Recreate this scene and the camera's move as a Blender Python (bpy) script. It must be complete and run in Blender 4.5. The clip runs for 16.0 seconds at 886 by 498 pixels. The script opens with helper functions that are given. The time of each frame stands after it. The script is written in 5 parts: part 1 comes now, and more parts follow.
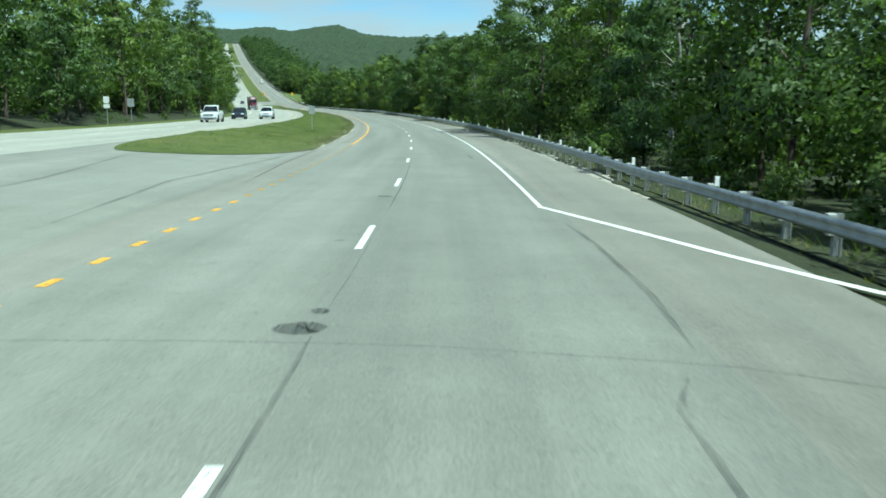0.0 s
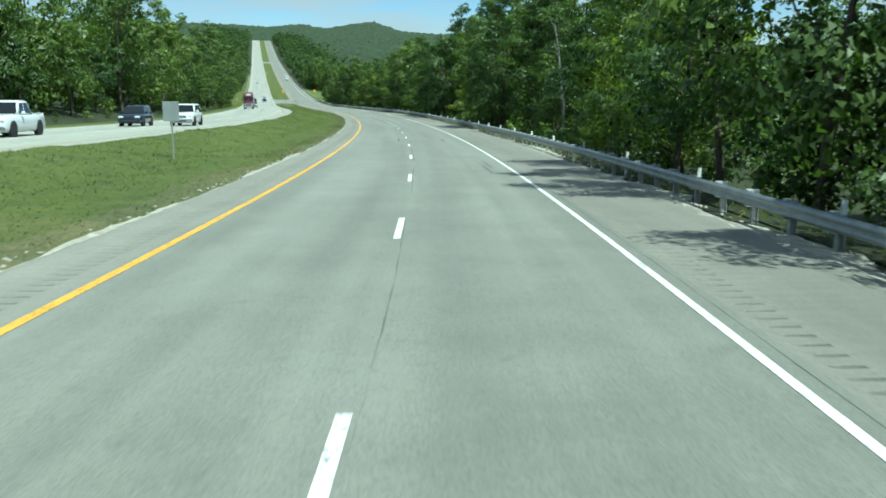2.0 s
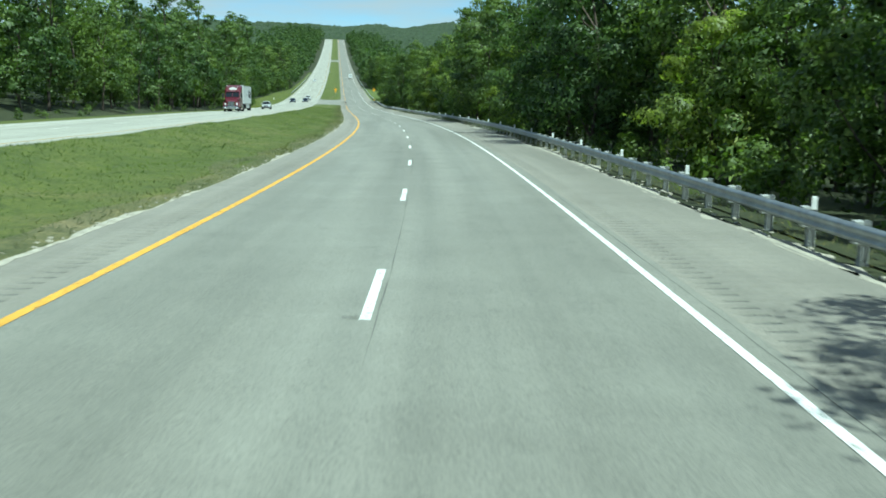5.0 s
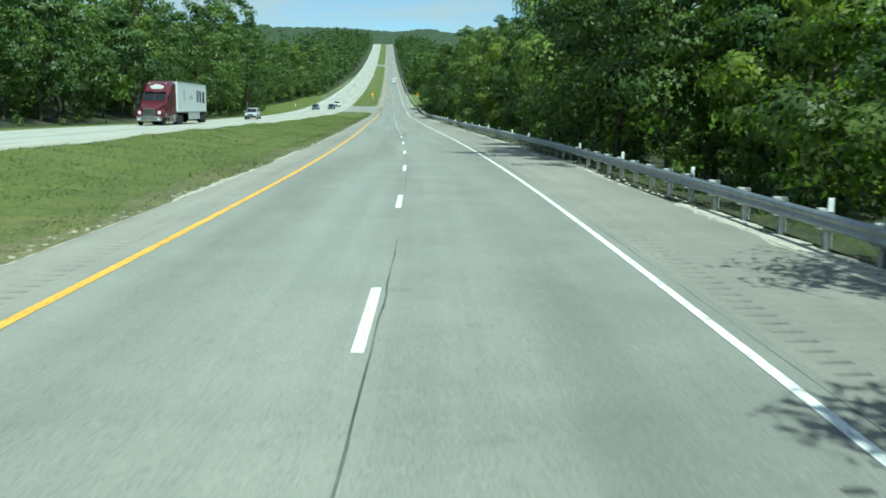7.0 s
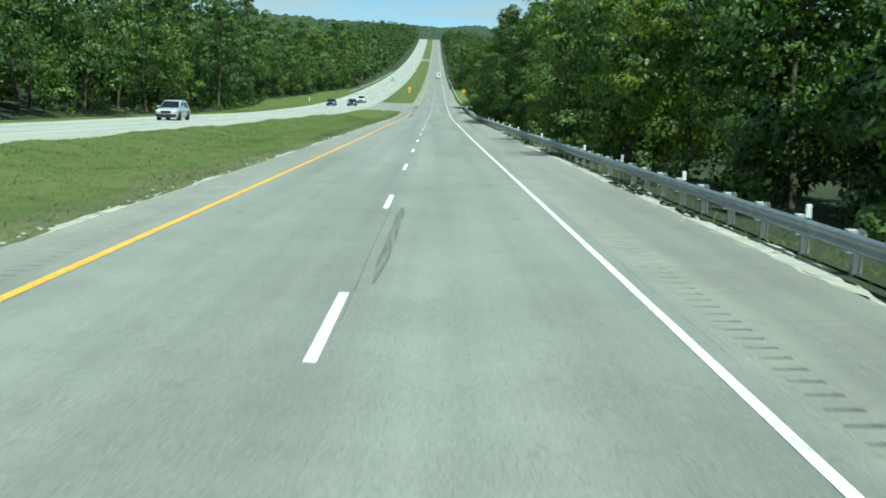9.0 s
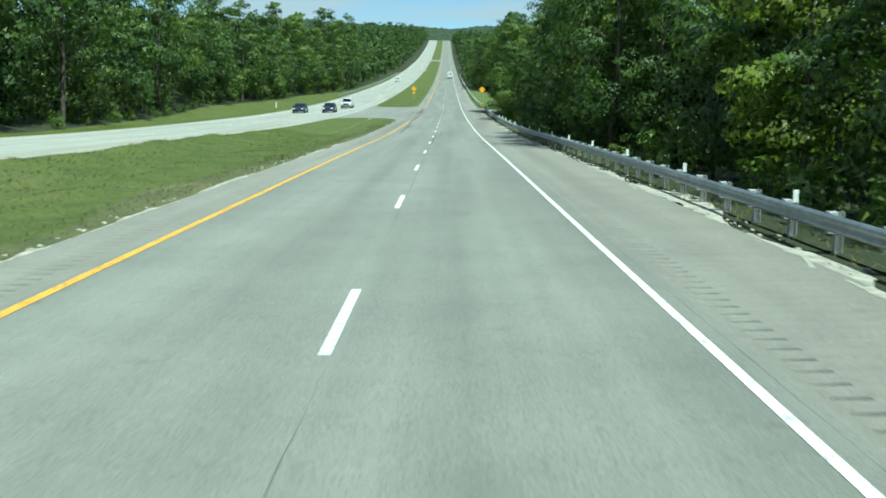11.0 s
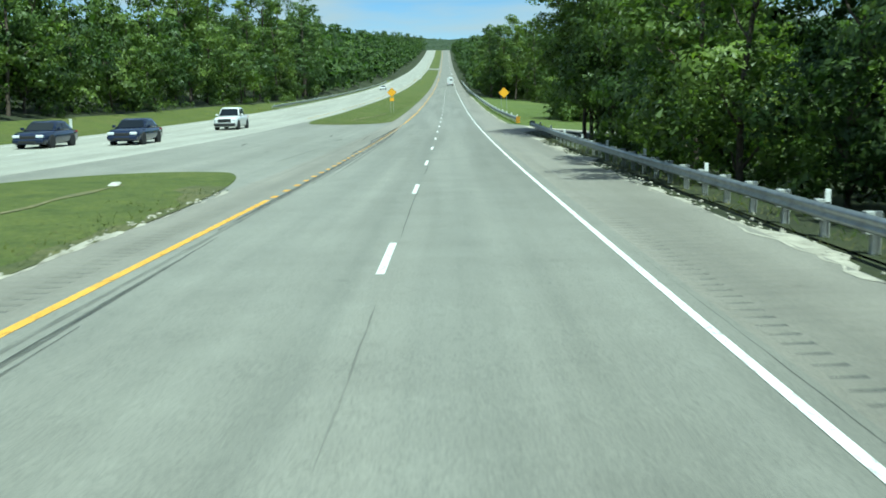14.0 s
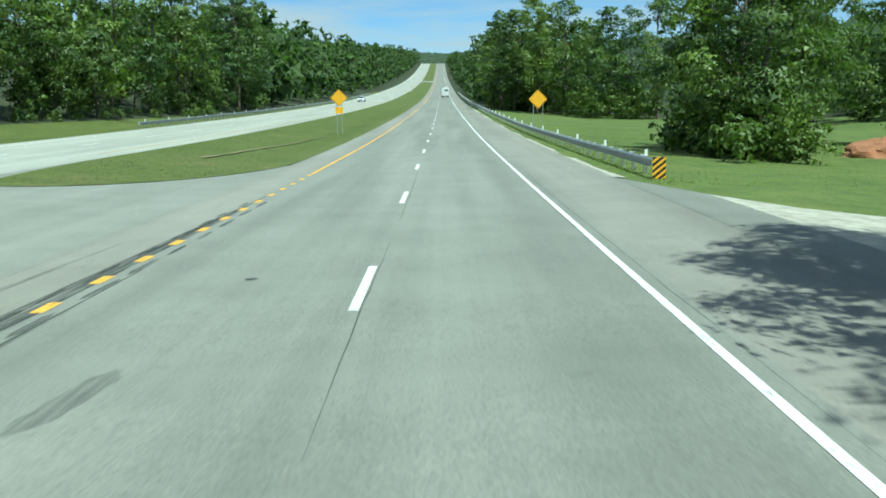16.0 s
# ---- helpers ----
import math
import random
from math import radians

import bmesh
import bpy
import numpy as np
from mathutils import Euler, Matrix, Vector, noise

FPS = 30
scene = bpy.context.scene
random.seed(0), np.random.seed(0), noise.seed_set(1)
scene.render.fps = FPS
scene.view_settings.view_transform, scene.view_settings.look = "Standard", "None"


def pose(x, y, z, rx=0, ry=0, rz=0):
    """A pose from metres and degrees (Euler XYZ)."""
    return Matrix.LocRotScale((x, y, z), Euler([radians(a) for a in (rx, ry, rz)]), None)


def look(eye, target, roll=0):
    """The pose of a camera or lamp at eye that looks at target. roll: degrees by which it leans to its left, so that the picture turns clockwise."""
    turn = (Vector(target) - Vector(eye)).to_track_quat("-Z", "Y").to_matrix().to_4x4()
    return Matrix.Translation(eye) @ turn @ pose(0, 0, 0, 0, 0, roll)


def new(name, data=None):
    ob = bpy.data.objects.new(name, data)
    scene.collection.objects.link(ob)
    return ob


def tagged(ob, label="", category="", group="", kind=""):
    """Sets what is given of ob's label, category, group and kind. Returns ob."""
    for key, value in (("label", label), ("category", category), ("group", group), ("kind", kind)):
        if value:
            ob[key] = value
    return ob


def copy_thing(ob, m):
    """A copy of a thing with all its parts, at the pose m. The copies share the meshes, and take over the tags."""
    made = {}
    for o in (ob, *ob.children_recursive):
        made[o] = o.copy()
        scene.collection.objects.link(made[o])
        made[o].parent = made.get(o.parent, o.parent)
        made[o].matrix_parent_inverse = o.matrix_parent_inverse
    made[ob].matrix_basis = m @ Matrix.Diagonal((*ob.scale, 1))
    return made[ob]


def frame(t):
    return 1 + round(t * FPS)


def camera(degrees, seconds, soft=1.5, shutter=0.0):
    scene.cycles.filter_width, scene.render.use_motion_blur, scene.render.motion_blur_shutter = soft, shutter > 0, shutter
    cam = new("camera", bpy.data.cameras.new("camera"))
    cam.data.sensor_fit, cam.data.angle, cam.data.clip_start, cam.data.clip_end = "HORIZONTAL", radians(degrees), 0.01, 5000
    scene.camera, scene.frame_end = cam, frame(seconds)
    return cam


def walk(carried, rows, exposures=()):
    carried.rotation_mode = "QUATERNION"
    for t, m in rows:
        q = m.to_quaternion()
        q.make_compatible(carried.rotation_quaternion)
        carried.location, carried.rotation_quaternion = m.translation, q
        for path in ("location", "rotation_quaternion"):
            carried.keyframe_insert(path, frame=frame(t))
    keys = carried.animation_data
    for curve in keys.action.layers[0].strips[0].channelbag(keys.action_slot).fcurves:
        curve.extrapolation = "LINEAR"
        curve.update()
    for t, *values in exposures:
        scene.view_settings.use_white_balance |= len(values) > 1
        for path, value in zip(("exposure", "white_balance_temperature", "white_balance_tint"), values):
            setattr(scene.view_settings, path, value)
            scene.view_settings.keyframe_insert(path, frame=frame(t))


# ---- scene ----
FOV = 50.06
cam = camera(FOV, 16.0, soft=1.7, shutter=0.1)
EXPOSE = [(0, 0.42, 5500, -21)]
PATH = [
    (0, (0.130, -5.652, 2.427), (4.593, 13.469, -1.374), -0.01),
    (0.5, (3.411, 8.864, 1.762), (7.674, 28.041, -1.993), -0.01),
    (1, (6.591, 23.431, 1.102), (10.626, 42.647, -2.699), 0.14),
    (1.5, (9.632, 38.262, 0.435), (13.527, 57.501, -3.399), -0.08),
    (2, (12.521, 53.062, -0.231), (16.239, 72.337, -4.056), -0.11),
    (2.5, (15.320, 67.777, -0.889), (18.792, 87.100, -4.703), -0.22),
    (3, (17.919, 82.598, -1.536), (21.141, 101.967, -5.339), -0.11),
    (3.5, (20.395, 97.695, -2.181), (23.328, 117.117, -5.947), -0.07),
    (4, (22.612, 112.969, -2.820), (25.292, 132.427, -6.592), 0.18),
    (4.5, (24.614, 128.221, -3.448), (27.038, 147.713, -7.212), 0.28),
    (5, (26.399, 143.541, -4.073), (28.569, 163.064, -7.833), 0.40),
    (5.5, (27.988, 158.935, -4.681), (29.905, 178.494, -8.394), 0.51),
    (6, (29.389, 174.415, -5.242), (31.041, 194.010, -8.893), 0.56),
    (6.5, (30.603, 189.990, -5.769), (31.981, 209.610, -9.397), 0.52),
    (7, (31.581, 205.606, -6.286), (32.701, 225.242, -9.916), 0.20),
    (7.5, (32.371, 221.271, -6.804), (33.247, 240.919, -10.435), 0.11),
    (8, (32.937, 236.738, -7.333), (33.580, 256.397, -10.954), 0.32),
    (8.5, (33.308, 251.947, -7.862), (33.747, 271.611, -11.490), 0.84),
    (9, (33.513, 266.991, -8.391), (33.757, 286.649, -12.063), 1.46),
    (9.5, (33.598, 282.061, -8.921), (33.713, 301.721, -12.593), 1.33),
    (10, (33.641, 297.222, -9.447), (33.644, 316.885, -13.102), 0.47),
    (10.5, (33.637, 312.369, -9.963), (33.599, 332.036, -13.597), 0.22),
    (11, (33.608, 327.592, -10.467), (33.534, 347.263, -14.075), -0.02),
    (11.5, (33.574, 342.900, -10.963), (33.472, 362.576, -14.543), -0.25),
    (12, (33.553, 358.304, -11.450), (33.430, 377.985, -15.004), -0.43),
    (12.5, (33.558, 373.815, -11.953), (33.431, 393.492, -15.530), -0.55),
    (13, (33.630, 389.331, -12.483), (33.477, 409.018, -16.001), -0.79),
    (13.5, (33.610, 404.950, -12.960), (33.484, 424.655, -16.378), -0.90),
    (14, (33.654, 420.686, -13.342), (33.525, 440.406, -16.669), -1.06),
    (14.5, (33.693, 436.444, -13.679), (33.553, 456.175, -16.944), -1.14),
    (15, (33.745, 452.188, -13.983), (33.665, 471.931, -17.182), -1.25),
    (15.5, (33.888, 467.963, -14.223), (33.819, 487.717, -17.352), -1.24),
    (16, (33.942, 483.829, -14.389), (33.914, 503.601, -17.402), -1.11),
]
walk(cam, [(t, look(eye, target, roll)) for t, eye, target, roll in PATH], EXPOSE)

# ---- light: high sun on the right, clear sky with thin cloud ----
SUN_UP, SUN_TURN = radians(61), radians(151)   # height, and turn clockwise from +y
world = bpy.data.worlds.new("sky")
scene.world = world
world.use_nodes = True
wn, wl = world.node_tree.nodes, world.node_tree.links
wn.clear()
sky = wn.new("ShaderNodeTexSky")
sky.sky_type, sky.sun_disc = "NISHITA", False
sky.sun_elevation, sky.sun_rotation = SUN_UP, SUN_TURN
sky.air_density, sky.dust_density, sky.ozone_density = 0.8, 0.05, 3.5
w_co, w_map = wn.new("ShaderNodeTexCoord"), wn.new("ShaderNodeMapping")
w_map.inputs["Scale"].default_value = (2.2, 2.2, 13.0)
w_noise, w_ramp = wn.new("ShaderNodeTexNoise"), wn.new("ShaderNodeValToRGB")
w_noise.inputs["Scale"].default_value, w_noise.inputs["Detail"].default_value = 2.6, 7
w_noise.inputs["Roughness"].default_value = 0.55
w_ramp.color_ramp.elements[0].position, w_ramp.color_ramp.elements[1].position = 0.36, 0.62
w_mul = wn.new("ShaderNodeMath")
w_mul.operation = "MULTIPLY"
w_mul.inputs[1].default_value = 0.85
w_mix, w_bg, w_out = wn.new("ShaderNodeMixRGB"), wn.new("ShaderNodeBackground"), wn.new("ShaderNodeOutputWorld")
w_mix.inputs[2].default_value = (3.9, 4.0, 4.4, 1)
w_bg.inputs[1].default_value = 0.115
wl.new(w_co.outputs["Generated"], w_map.inputs[0])
wl.new(w_map.outputs[0], w_noise.inputs["Vector"])
wl.new(w_noise.outputs["Fac"], w_ramp.inputs[0])
wl.new(w_ramp.outputs[0], w_mul.inputs[0])
wl.new(w_mul.outputs[0], w_mix.inputs[0])
w_tint = wn.new("ShaderNodeMixRGB")                # drier, deeper blue than the model's sky
w_tint.blend_type = "MULTIPLY"
w_tint.inputs[0].default_value, w_tint.inputs[2].default_value = 1.0, (0.62, 0.65, 0.77, 1)
wl.new(sky.outputs[0], w_tint.inputs[1])
wl.new(w_tint.outputs[0], w_mix.inputs[1])
wl.new(w_mix.outputs[0], w_bg.inputs[0])
wl.new(w_bg.outputs[0], w_out.inputs[0])

sun = new("sun", bpy.data.lights.new("sun", "SUN"))
sun.data.energy, sun.data.angle, sun.data.color = 4.8, radians(0.53), (1.0, 0.96, 0.88)
sun.matrix_world = look((math.sin(SUN_TURN) * math.cos(SUN_UP), math.cos(SUN_TURN) * math.cos(SUN_UP), math.sin(SUN_UP)), (0, 0, 0))


# ---- materials ----
def mat_base(name, rough=0.8, metal=0.0):
    m = bpy.data.materials.new(name)
    m.use_nodes = True
    b = m.node_tree.nodes["Principled BSDF"]
    b.inputs["Roughness"].default_value, b.inputs["Metallic"].default_value = rough, metal
    return m, m.node_tree.nodes, m.node_tree.links, b


def noise_ramp(n, l, co, scale, stops, detail=6, rough=0.55):
    """Noise at a scale (per metre) through a colour ramp."""
    tex, ramp = n.new("ShaderNodeTexNoise"), n.new("ShaderNodeValToRGB")
    tex.inputs["Scale"].default_value, tex.inputs["Detail"].default_value, tex.inputs["Roughness"].default_value = scale, detail, rough
    l.new(co, tex.inputs["Vector"])
    l.new(tex.outputs["Fac"], ramp.inputs[0])
    while len(ramp.color_ramp.elements) < len(stops):
        ramp.color_ramp.elements.new(0.5)
    for e, (pos, col) in zip(ramp.color_ramp.elements, stops):
        e.position, e.color = pos, (*col, 1) if len(col) == 3 else col
    return tex, ramp


def blend(n, l, kind, fac, a, b):
    mix = n.new("ShaderNodeMixRGB")
    mix.blend_type = kind
    for i, v in enumerate((fac, a, b)):
        if hasattr(v, "links"):
            l.new(v, mix.inputs[i])
        else:
            mix.inputs[i].default_value = v if i == 0 else (*v, 1)
    return mix.outputs[0]


def bump(n, l, b, height, strength, distance):
    bm = n.new("ShaderNodeBump")
    bm.inputs["Strength"].default_value, bm.inputs["Distance"].default_value = strength, distance
    l.new(height, bm.inputs["Height"])
    l.new(bm.outputs[0], b.inputs["Normal"])


def plain(name, col, rough=0.7, metal=0.0, spread=0.12, scale=6.0, coat=0.0, grain=0.0):
    """A surface with mottling at two scales."""
    m, n, l, b = mat_base(name, rough, metal)
    co = n.new("ShaderNodeTexCoord").outputs["Object"]
    lo, hi = tuple(c * (1 - spread) for c in col), tuple(min(1, c * (1 + spread)) for c in col)
    _, r1 = noise_ramp(n, l, co, scale, [(0.3, lo), (0.7, hi)])
    _, r2 = noise_ramp(n, l, co, scale * 9, [(0.3, (1 - spread,) * 3), (0.6, (1, 1, 1))])
    l.new(blend(n, l, "MULTIPLY", 0.8, r1.outputs[0], r2.outputs[0]), b.inputs["Base Color"])
    b.inputs["Coat Weight"].default_value = coat
    if grain:
        bump(n, l, b, r2.outputs[0], 0.4, grain)
    return m


def asphalt(name, light, hue=(1.025, 1.0, 0.875)):
    """Worn pale pavement: aggregate, blotches, polished wheel tracks along u, faint joints."""
    m, n, l, b = mat_base(name, 0.7)
    b.inputs["Diffuse Roughness"].default_value = 1.0
    co, uv = n.new("ShaderNodeTexCoord").outputs["Object"], n.new("ShaderNodeUVMap").outputs[0]
    _, fine = noise_ramp(n, l, co, 38, [(0.3, (0.52, 0.52, 0.52)), (0.5, (1, 1, 1)), (0.72, (1.32, 1.32, 1.28))], 4, 0.75)
    tint = tuple(light * h for h in hue)
    _, mid = noise_ramp(n, l, co, 0.55, [(0.3, tuple(c * 0.87 for c in tint)), (0.7, tuple(c * 1.07 for c in tint))], 7, 0.65)
    stretch = n.new("ShaderNodeMapping")
    stretch.inputs["Scale"].default_value = (1.3, 0.018, 1)
    l.new(uv, stretch.inputs[0])
    _, streak = noise_ramp(n, l, stretch.outputs[0], 1.0, [(0.3, (0.82, 0.835, 0.835)), (0.62, (1.05, 1.05, 1.05))], 6, 0.62)
    c = blend(n, l, "MULTIPLY", 1.0, mid.outputs[0], fine.outputs[0])
    c = blend(n, l, "MULTIPLY", 0.85, c, streak.outputs[0])
    broad = n.new("ShaderNodeMapping")
    broad.inputs["Scale"].default_value = (0.55, 0.03, 1)
    l.new(uv, broad.inputs[0])
    _, worn = noise_ramp(n, l, broad.outputs[0], 1.0, [(0.36, (0.86, 0.86, 0.85)), (0.6, (1.03, 1.03, 1.03))], 2, 0.45)
    c = blend(n, l, "MULTIPLY", 1.0, c, worn.outputs[0])
    _, spots = noise_ramp(n, l, co, 2.3, [(0.68, (1, 1, 1)), (0.78, (0.72, 0.72, 0.72))], 2, 0.4)
    c = blend(n, l, "MULTIPLY", 0.5, c, spots.outputs[0])
    l.new(c, b.inputs["Base Color"])
    bump(n, l, b, fine.outputs[0], 0.35, 0.006)
    return m


def leafy(name, dark, lightc, rough=0.55, through_amount=0.35, patchy=0.3):
    m, n, l, b = mat_base(name, rough)
    geo, info = n.new("ShaderNodeNewGeometry"), n.new("ShaderNodeObjectInfo")
    ramp = n.new("ShaderNodeValToRGB")
    ramp.color_ramp.elements[0].color, ramp.color_ramp.elements[1].color = (*dark, 1), (*lightc, 1)
    l.new(geo.outputs["Random Per Island"], ramp.inputs[0])
    # tone and patch vary leaf colour, and paint in shaded gaps and lit clumps
    tone = n.new("ShaderNodeValToRGB")
    tone.color_ramp.elements[0].color, tone.color_ramp.elements[1].color = (0.5, 0.6, 0.62, 1), (1.3, 1.2, 0.95, 1)
    l.new(info.outputs["Random"], tone.inputs[0])
    co = n.new("ShaderNodeTexCoord").outputs["Object"]
    _, patch = noise_ramp(n, l, co, patchy, [(0.36, (0.55, 0.6, 0.64)), (0.64, (1.3, 1.22, 1.05))], 3)
    c = blend(n, l, "MULTIPLY", 1.0, ramp.outputs[0], tone.outputs[0])
    c = blend(n, l, "MULTIPLY", 1.0, c, patch.outputs[0])
    l.new(c, b.inputs["Base Color"])
    tr, add, out = n.new("ShaderNodeBsdfTranslucent"), n.new("ShaderNodeMixShader"), n["Material Output"]
    warm = blend(n, l, "MULTIPLY", 1.0, c, (1.6, 1.9, 0.8))
    l.new(warm, tr.inputs[0])
    add.inputs[0].default_value = through_amount
    l.new(b.outputs[0], add.inputs[1])
    l.new(tr.outputs[0], add.inputs[2])
    l.new(add.outputs[0], out.inputs[0])
    return m


def turf(name, stops):
    m, n, l, b = mat_base(name, 0.95)
    co = n.new("ShaderNodeTexCoord").outputs["Object"]
    _, big = noise_ramp(n, l, co, 0.16, stops, 6, 0.6)
    _, small = noise_ramp(n, l, co, 9, [(0.3, (0.55, 0.6, 0.5)), (0.7, (1.25, 1.2, 1.1))], 5, 0.65)
    _, tuft = noise_ramp(n, l, co, 1.1, [(0.32, (0.66, 0.72, 0.7)), (0.5, (1, 1, 1)), (0.7, (1.22, 1.14, 1.05))], 5, 0.65)
    c = blend(n, l, "MULTIPLY", 0.9, big.outputs[0], tuft.outputs[0])
    l.new(blend(n, l, "MULTIPLY", 1.0, c, small.outputs[0]), b.inputs["Base Color"])
    bump(n, l, b, small.outputs[0], 0.8, 0.05)
    return m


ASPHALT = asphalt("worn_asphalt", 0.221)
ASPHALT_SIDE = asphalt("shoulder_asphalt", 0.230, (1.07, 1.0, 0.86))
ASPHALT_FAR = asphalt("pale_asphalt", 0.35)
ASPHALT_MID = asphalt("crossover_asphalt", 0.235)
GRASS = turf("mown_grass", [(0.3, (0.088, 0.115, 0.022)), (0.55, (0.112, 0.135, 0.03)), (0.75, (0.15, 0.148, 0.052))])
DRY_TURF = turf("dry_turf", [(0.3, (0.09, 0.105, 0.038)), (0.55, (0.14, 0.14, 0.062)), (0.75, (0.23, 0.20, 0.115))])
LAWN = turf("lawn_grass", [(0.3, (0.088, 0.125, 0.028)), (0.55, (0.122, 0.16, 0.037)), (0.75, (0.17, 0.185, 0.056))])
BARE = turf("bare_earth", [(0.3, (0.15, 0.15, 0.07)), (0.55, (0.23, 0.21, 0.12)), (0.75, (0.34, 0.31, 0.21))])
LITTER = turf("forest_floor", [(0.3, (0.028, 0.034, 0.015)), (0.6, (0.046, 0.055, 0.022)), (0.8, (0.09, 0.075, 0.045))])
GRAVEL = plain("pale_gravel", (0.42, 0.39, 0.32), 0.95, 0, 0.3, 3.0, grain=0.03)
DIRT = plain("red_clay", (0.32, 0.14, 0.07), 0.95, 0, 0.25, 1.5, grain=0.05)


def road_paint(name, col):
    """Thick paint, worn through in small flakes, dirtier in patches."""
    m, n, l, b = mat_base(name, 0.75)
    co = n.new("ShaderNodeTexCoord").outputs["Object"]
    _, dirt = noise_ramp(n, l, co, 1.7, [(0.3, tuple(c * 0.8 for c in col)), (0.6, col)], 5, 0.6)
    l.new(dirt.outputs[0], b.inputs["Base Color"])
    _, flake = noise_ramp(n, l, co, 16, [(0.36, (0.15,) * 3), (0.44, (1, 1, 1))], 4, 0.7)
    l.new(flake.outputs[0], b.inputs["Alpha"])
    return m


WHITE_PAINT = road_paint("white_road_paint", (0.82, 0.815, 0.78))
YELLOW_PAINT = road_paint("yellow_road_paint", (0.78, 0.42, 0.06))
TAR = plain("tar_and_rubber", (0.05, 0.05, 0.05), 0.8, 0, 0.3, 3)


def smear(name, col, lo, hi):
    """A thin uneven film of rubber or oil, also the shade painted in the grooves: streaky along the road, with bare
    asphalt showing through.
    """
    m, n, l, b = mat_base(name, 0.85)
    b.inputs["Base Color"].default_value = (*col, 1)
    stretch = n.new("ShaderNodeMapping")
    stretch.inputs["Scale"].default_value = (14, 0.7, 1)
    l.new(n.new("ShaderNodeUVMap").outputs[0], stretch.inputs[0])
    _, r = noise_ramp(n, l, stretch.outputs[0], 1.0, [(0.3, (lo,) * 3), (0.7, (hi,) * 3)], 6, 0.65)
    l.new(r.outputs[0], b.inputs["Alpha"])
    return m


RUBBER_MARK = smear("rubber_film", (0.055, 0.058, 0.055), 0.1, 0.75)
FAINT_MARK = smear("faint_rubber_film", (0.07, 0.072, 0.07), 0.0, 0.42)
STEEL = plain("galvanised_steel", (0.34, 0.36, 0.38), 0.5, 0.8, 0.22, 3)
POST = plain("weathered_post", (0.43, 0.44, 0.43), 0.75, 0.1, 0.25, 6)
BARK = plain("bark", (0.11, 0.085, 0.065), 0.95, 0, 0.4, 4, grain=0.03)
LEAF = leafy("leaves", (0.086, 0.136, 0.038), (0.155, 0.222, 0.058), 0.5, 0.3)
LEAF_FAR = leafy("far_leaves", (0.062, 0.105, 0.045), (0.115, 0.17, 0.062), 0.85, 0.35, 0.09)
CANOPY = turf("far_leaf_canopy", [(0.3, (0.026, 0.043, 0.024)), (0.5, (0.038, 0.06, 0.031)), (0.7, (0.053, 0.075, 0.035))])
LEAF_BRIGHT = leafy("young_leaves", (0.15, 0.20, 0.048), (0.24, 0.30, 0.085), 0.45, 0.5)
BLADE = leafy("grass_blades", (0.12, 0.15, 0.026), (0.145, 0.175, 0.033), 0.8, 0.4)

# ---- the line of the road: distance, curvature per km, grade in percent ----
KNOT = [-300, 0, 30, 60, 90, 120, 150, 180, 210, 240, 270, 300, 330, 360, 390, 420, 450, 480, 510, 540, 570, 700, 800, 900, 1000, 1150, 1300, 1700, 1790, 1860, 3700]
CURVE = [0.70, 0.779, 0.849, 0.979, 0.953, 0.849, 0.79, 0.938, 1.076, 0.889, 0.361, 0.037, -0.039, -0.035, -0.027, -0.022, -0.015, 0.036, 0.003, 0.007, 0.012, 0.006, 0, 0, 0.009, 0.007, -0.013, 0.017, 0.02, 0, 0]
GRADE = [-4.5, -4.48, -4.41, -4.42, -4.23, -4.09, -4.04, -3.4, -3.26, -3.46, -3.54, -3.45, -3.28, -3.13, -3.49, -2.27, -1.93, -1.03, -0.31, 0.29, 1.08, 1.95, 2.82, 3.5, 3.7, 4.4, 5.5, 7.1, 7.2, 0, 0]
RS = np.arange(-300, 3700.0, 2.0)
RT = np.cumsum(np.interp(RS, KNOT, CURVE)) * 2e-3
RT -= RT[np.searchsorted(RS, 300)]
RX, RY = np.cumsum(-np.sin(RT)) * 2, np.cumsum(np.cos(RT)) * 2
RZ = np.cumsum(np.interp(RS, KNOT, GRADE)) * 2e-2
for _a in (RX, RY, RZ):
    _a -= _a[np.searchsorted(RS, 0)]


def xyz(s, off, up=0.0):
    """World places at distance s along the lane line, off metres to its right, up metres over it (arrays)."""
    s, off, up = np.broadcast_arrays(np.asarray(s, float), np.asarray(off, float), np.asarray(up, float))
    t = np.interp(s, RS, RT)
    return np.stack([np.interp(s, RS, RX) + off * np.cos(t), np.interp(s, RS, RY) + off * np.sin(t), np.interp(s, RS, RZ) + up], -1)


def stand(s, off, up=0.0, turn=0.0, scale=1.0):
    """A pose on that place, +y along the road, turned by degrees."""
    x, y, z = xyz(s, off, up)
    h = float(np.interp(s, RS, RT))
    return Matrix.Translation((x, y, z)) @ Matrix.Rotation(h + radians(turn), 4, "Z") @ Matrix.Scale(scale, 4)


def far_lift(s):
    """The oncoming carriageway lies a little higher."""
    return np.interp(s, [-300, 0, 280, 312, 335, 430, 470, 520, 560, 900], [0.65, 0.68, 0.62, 0.45, 0.36, 0.32, 0.32, 0.38, 0.42, 0.3])


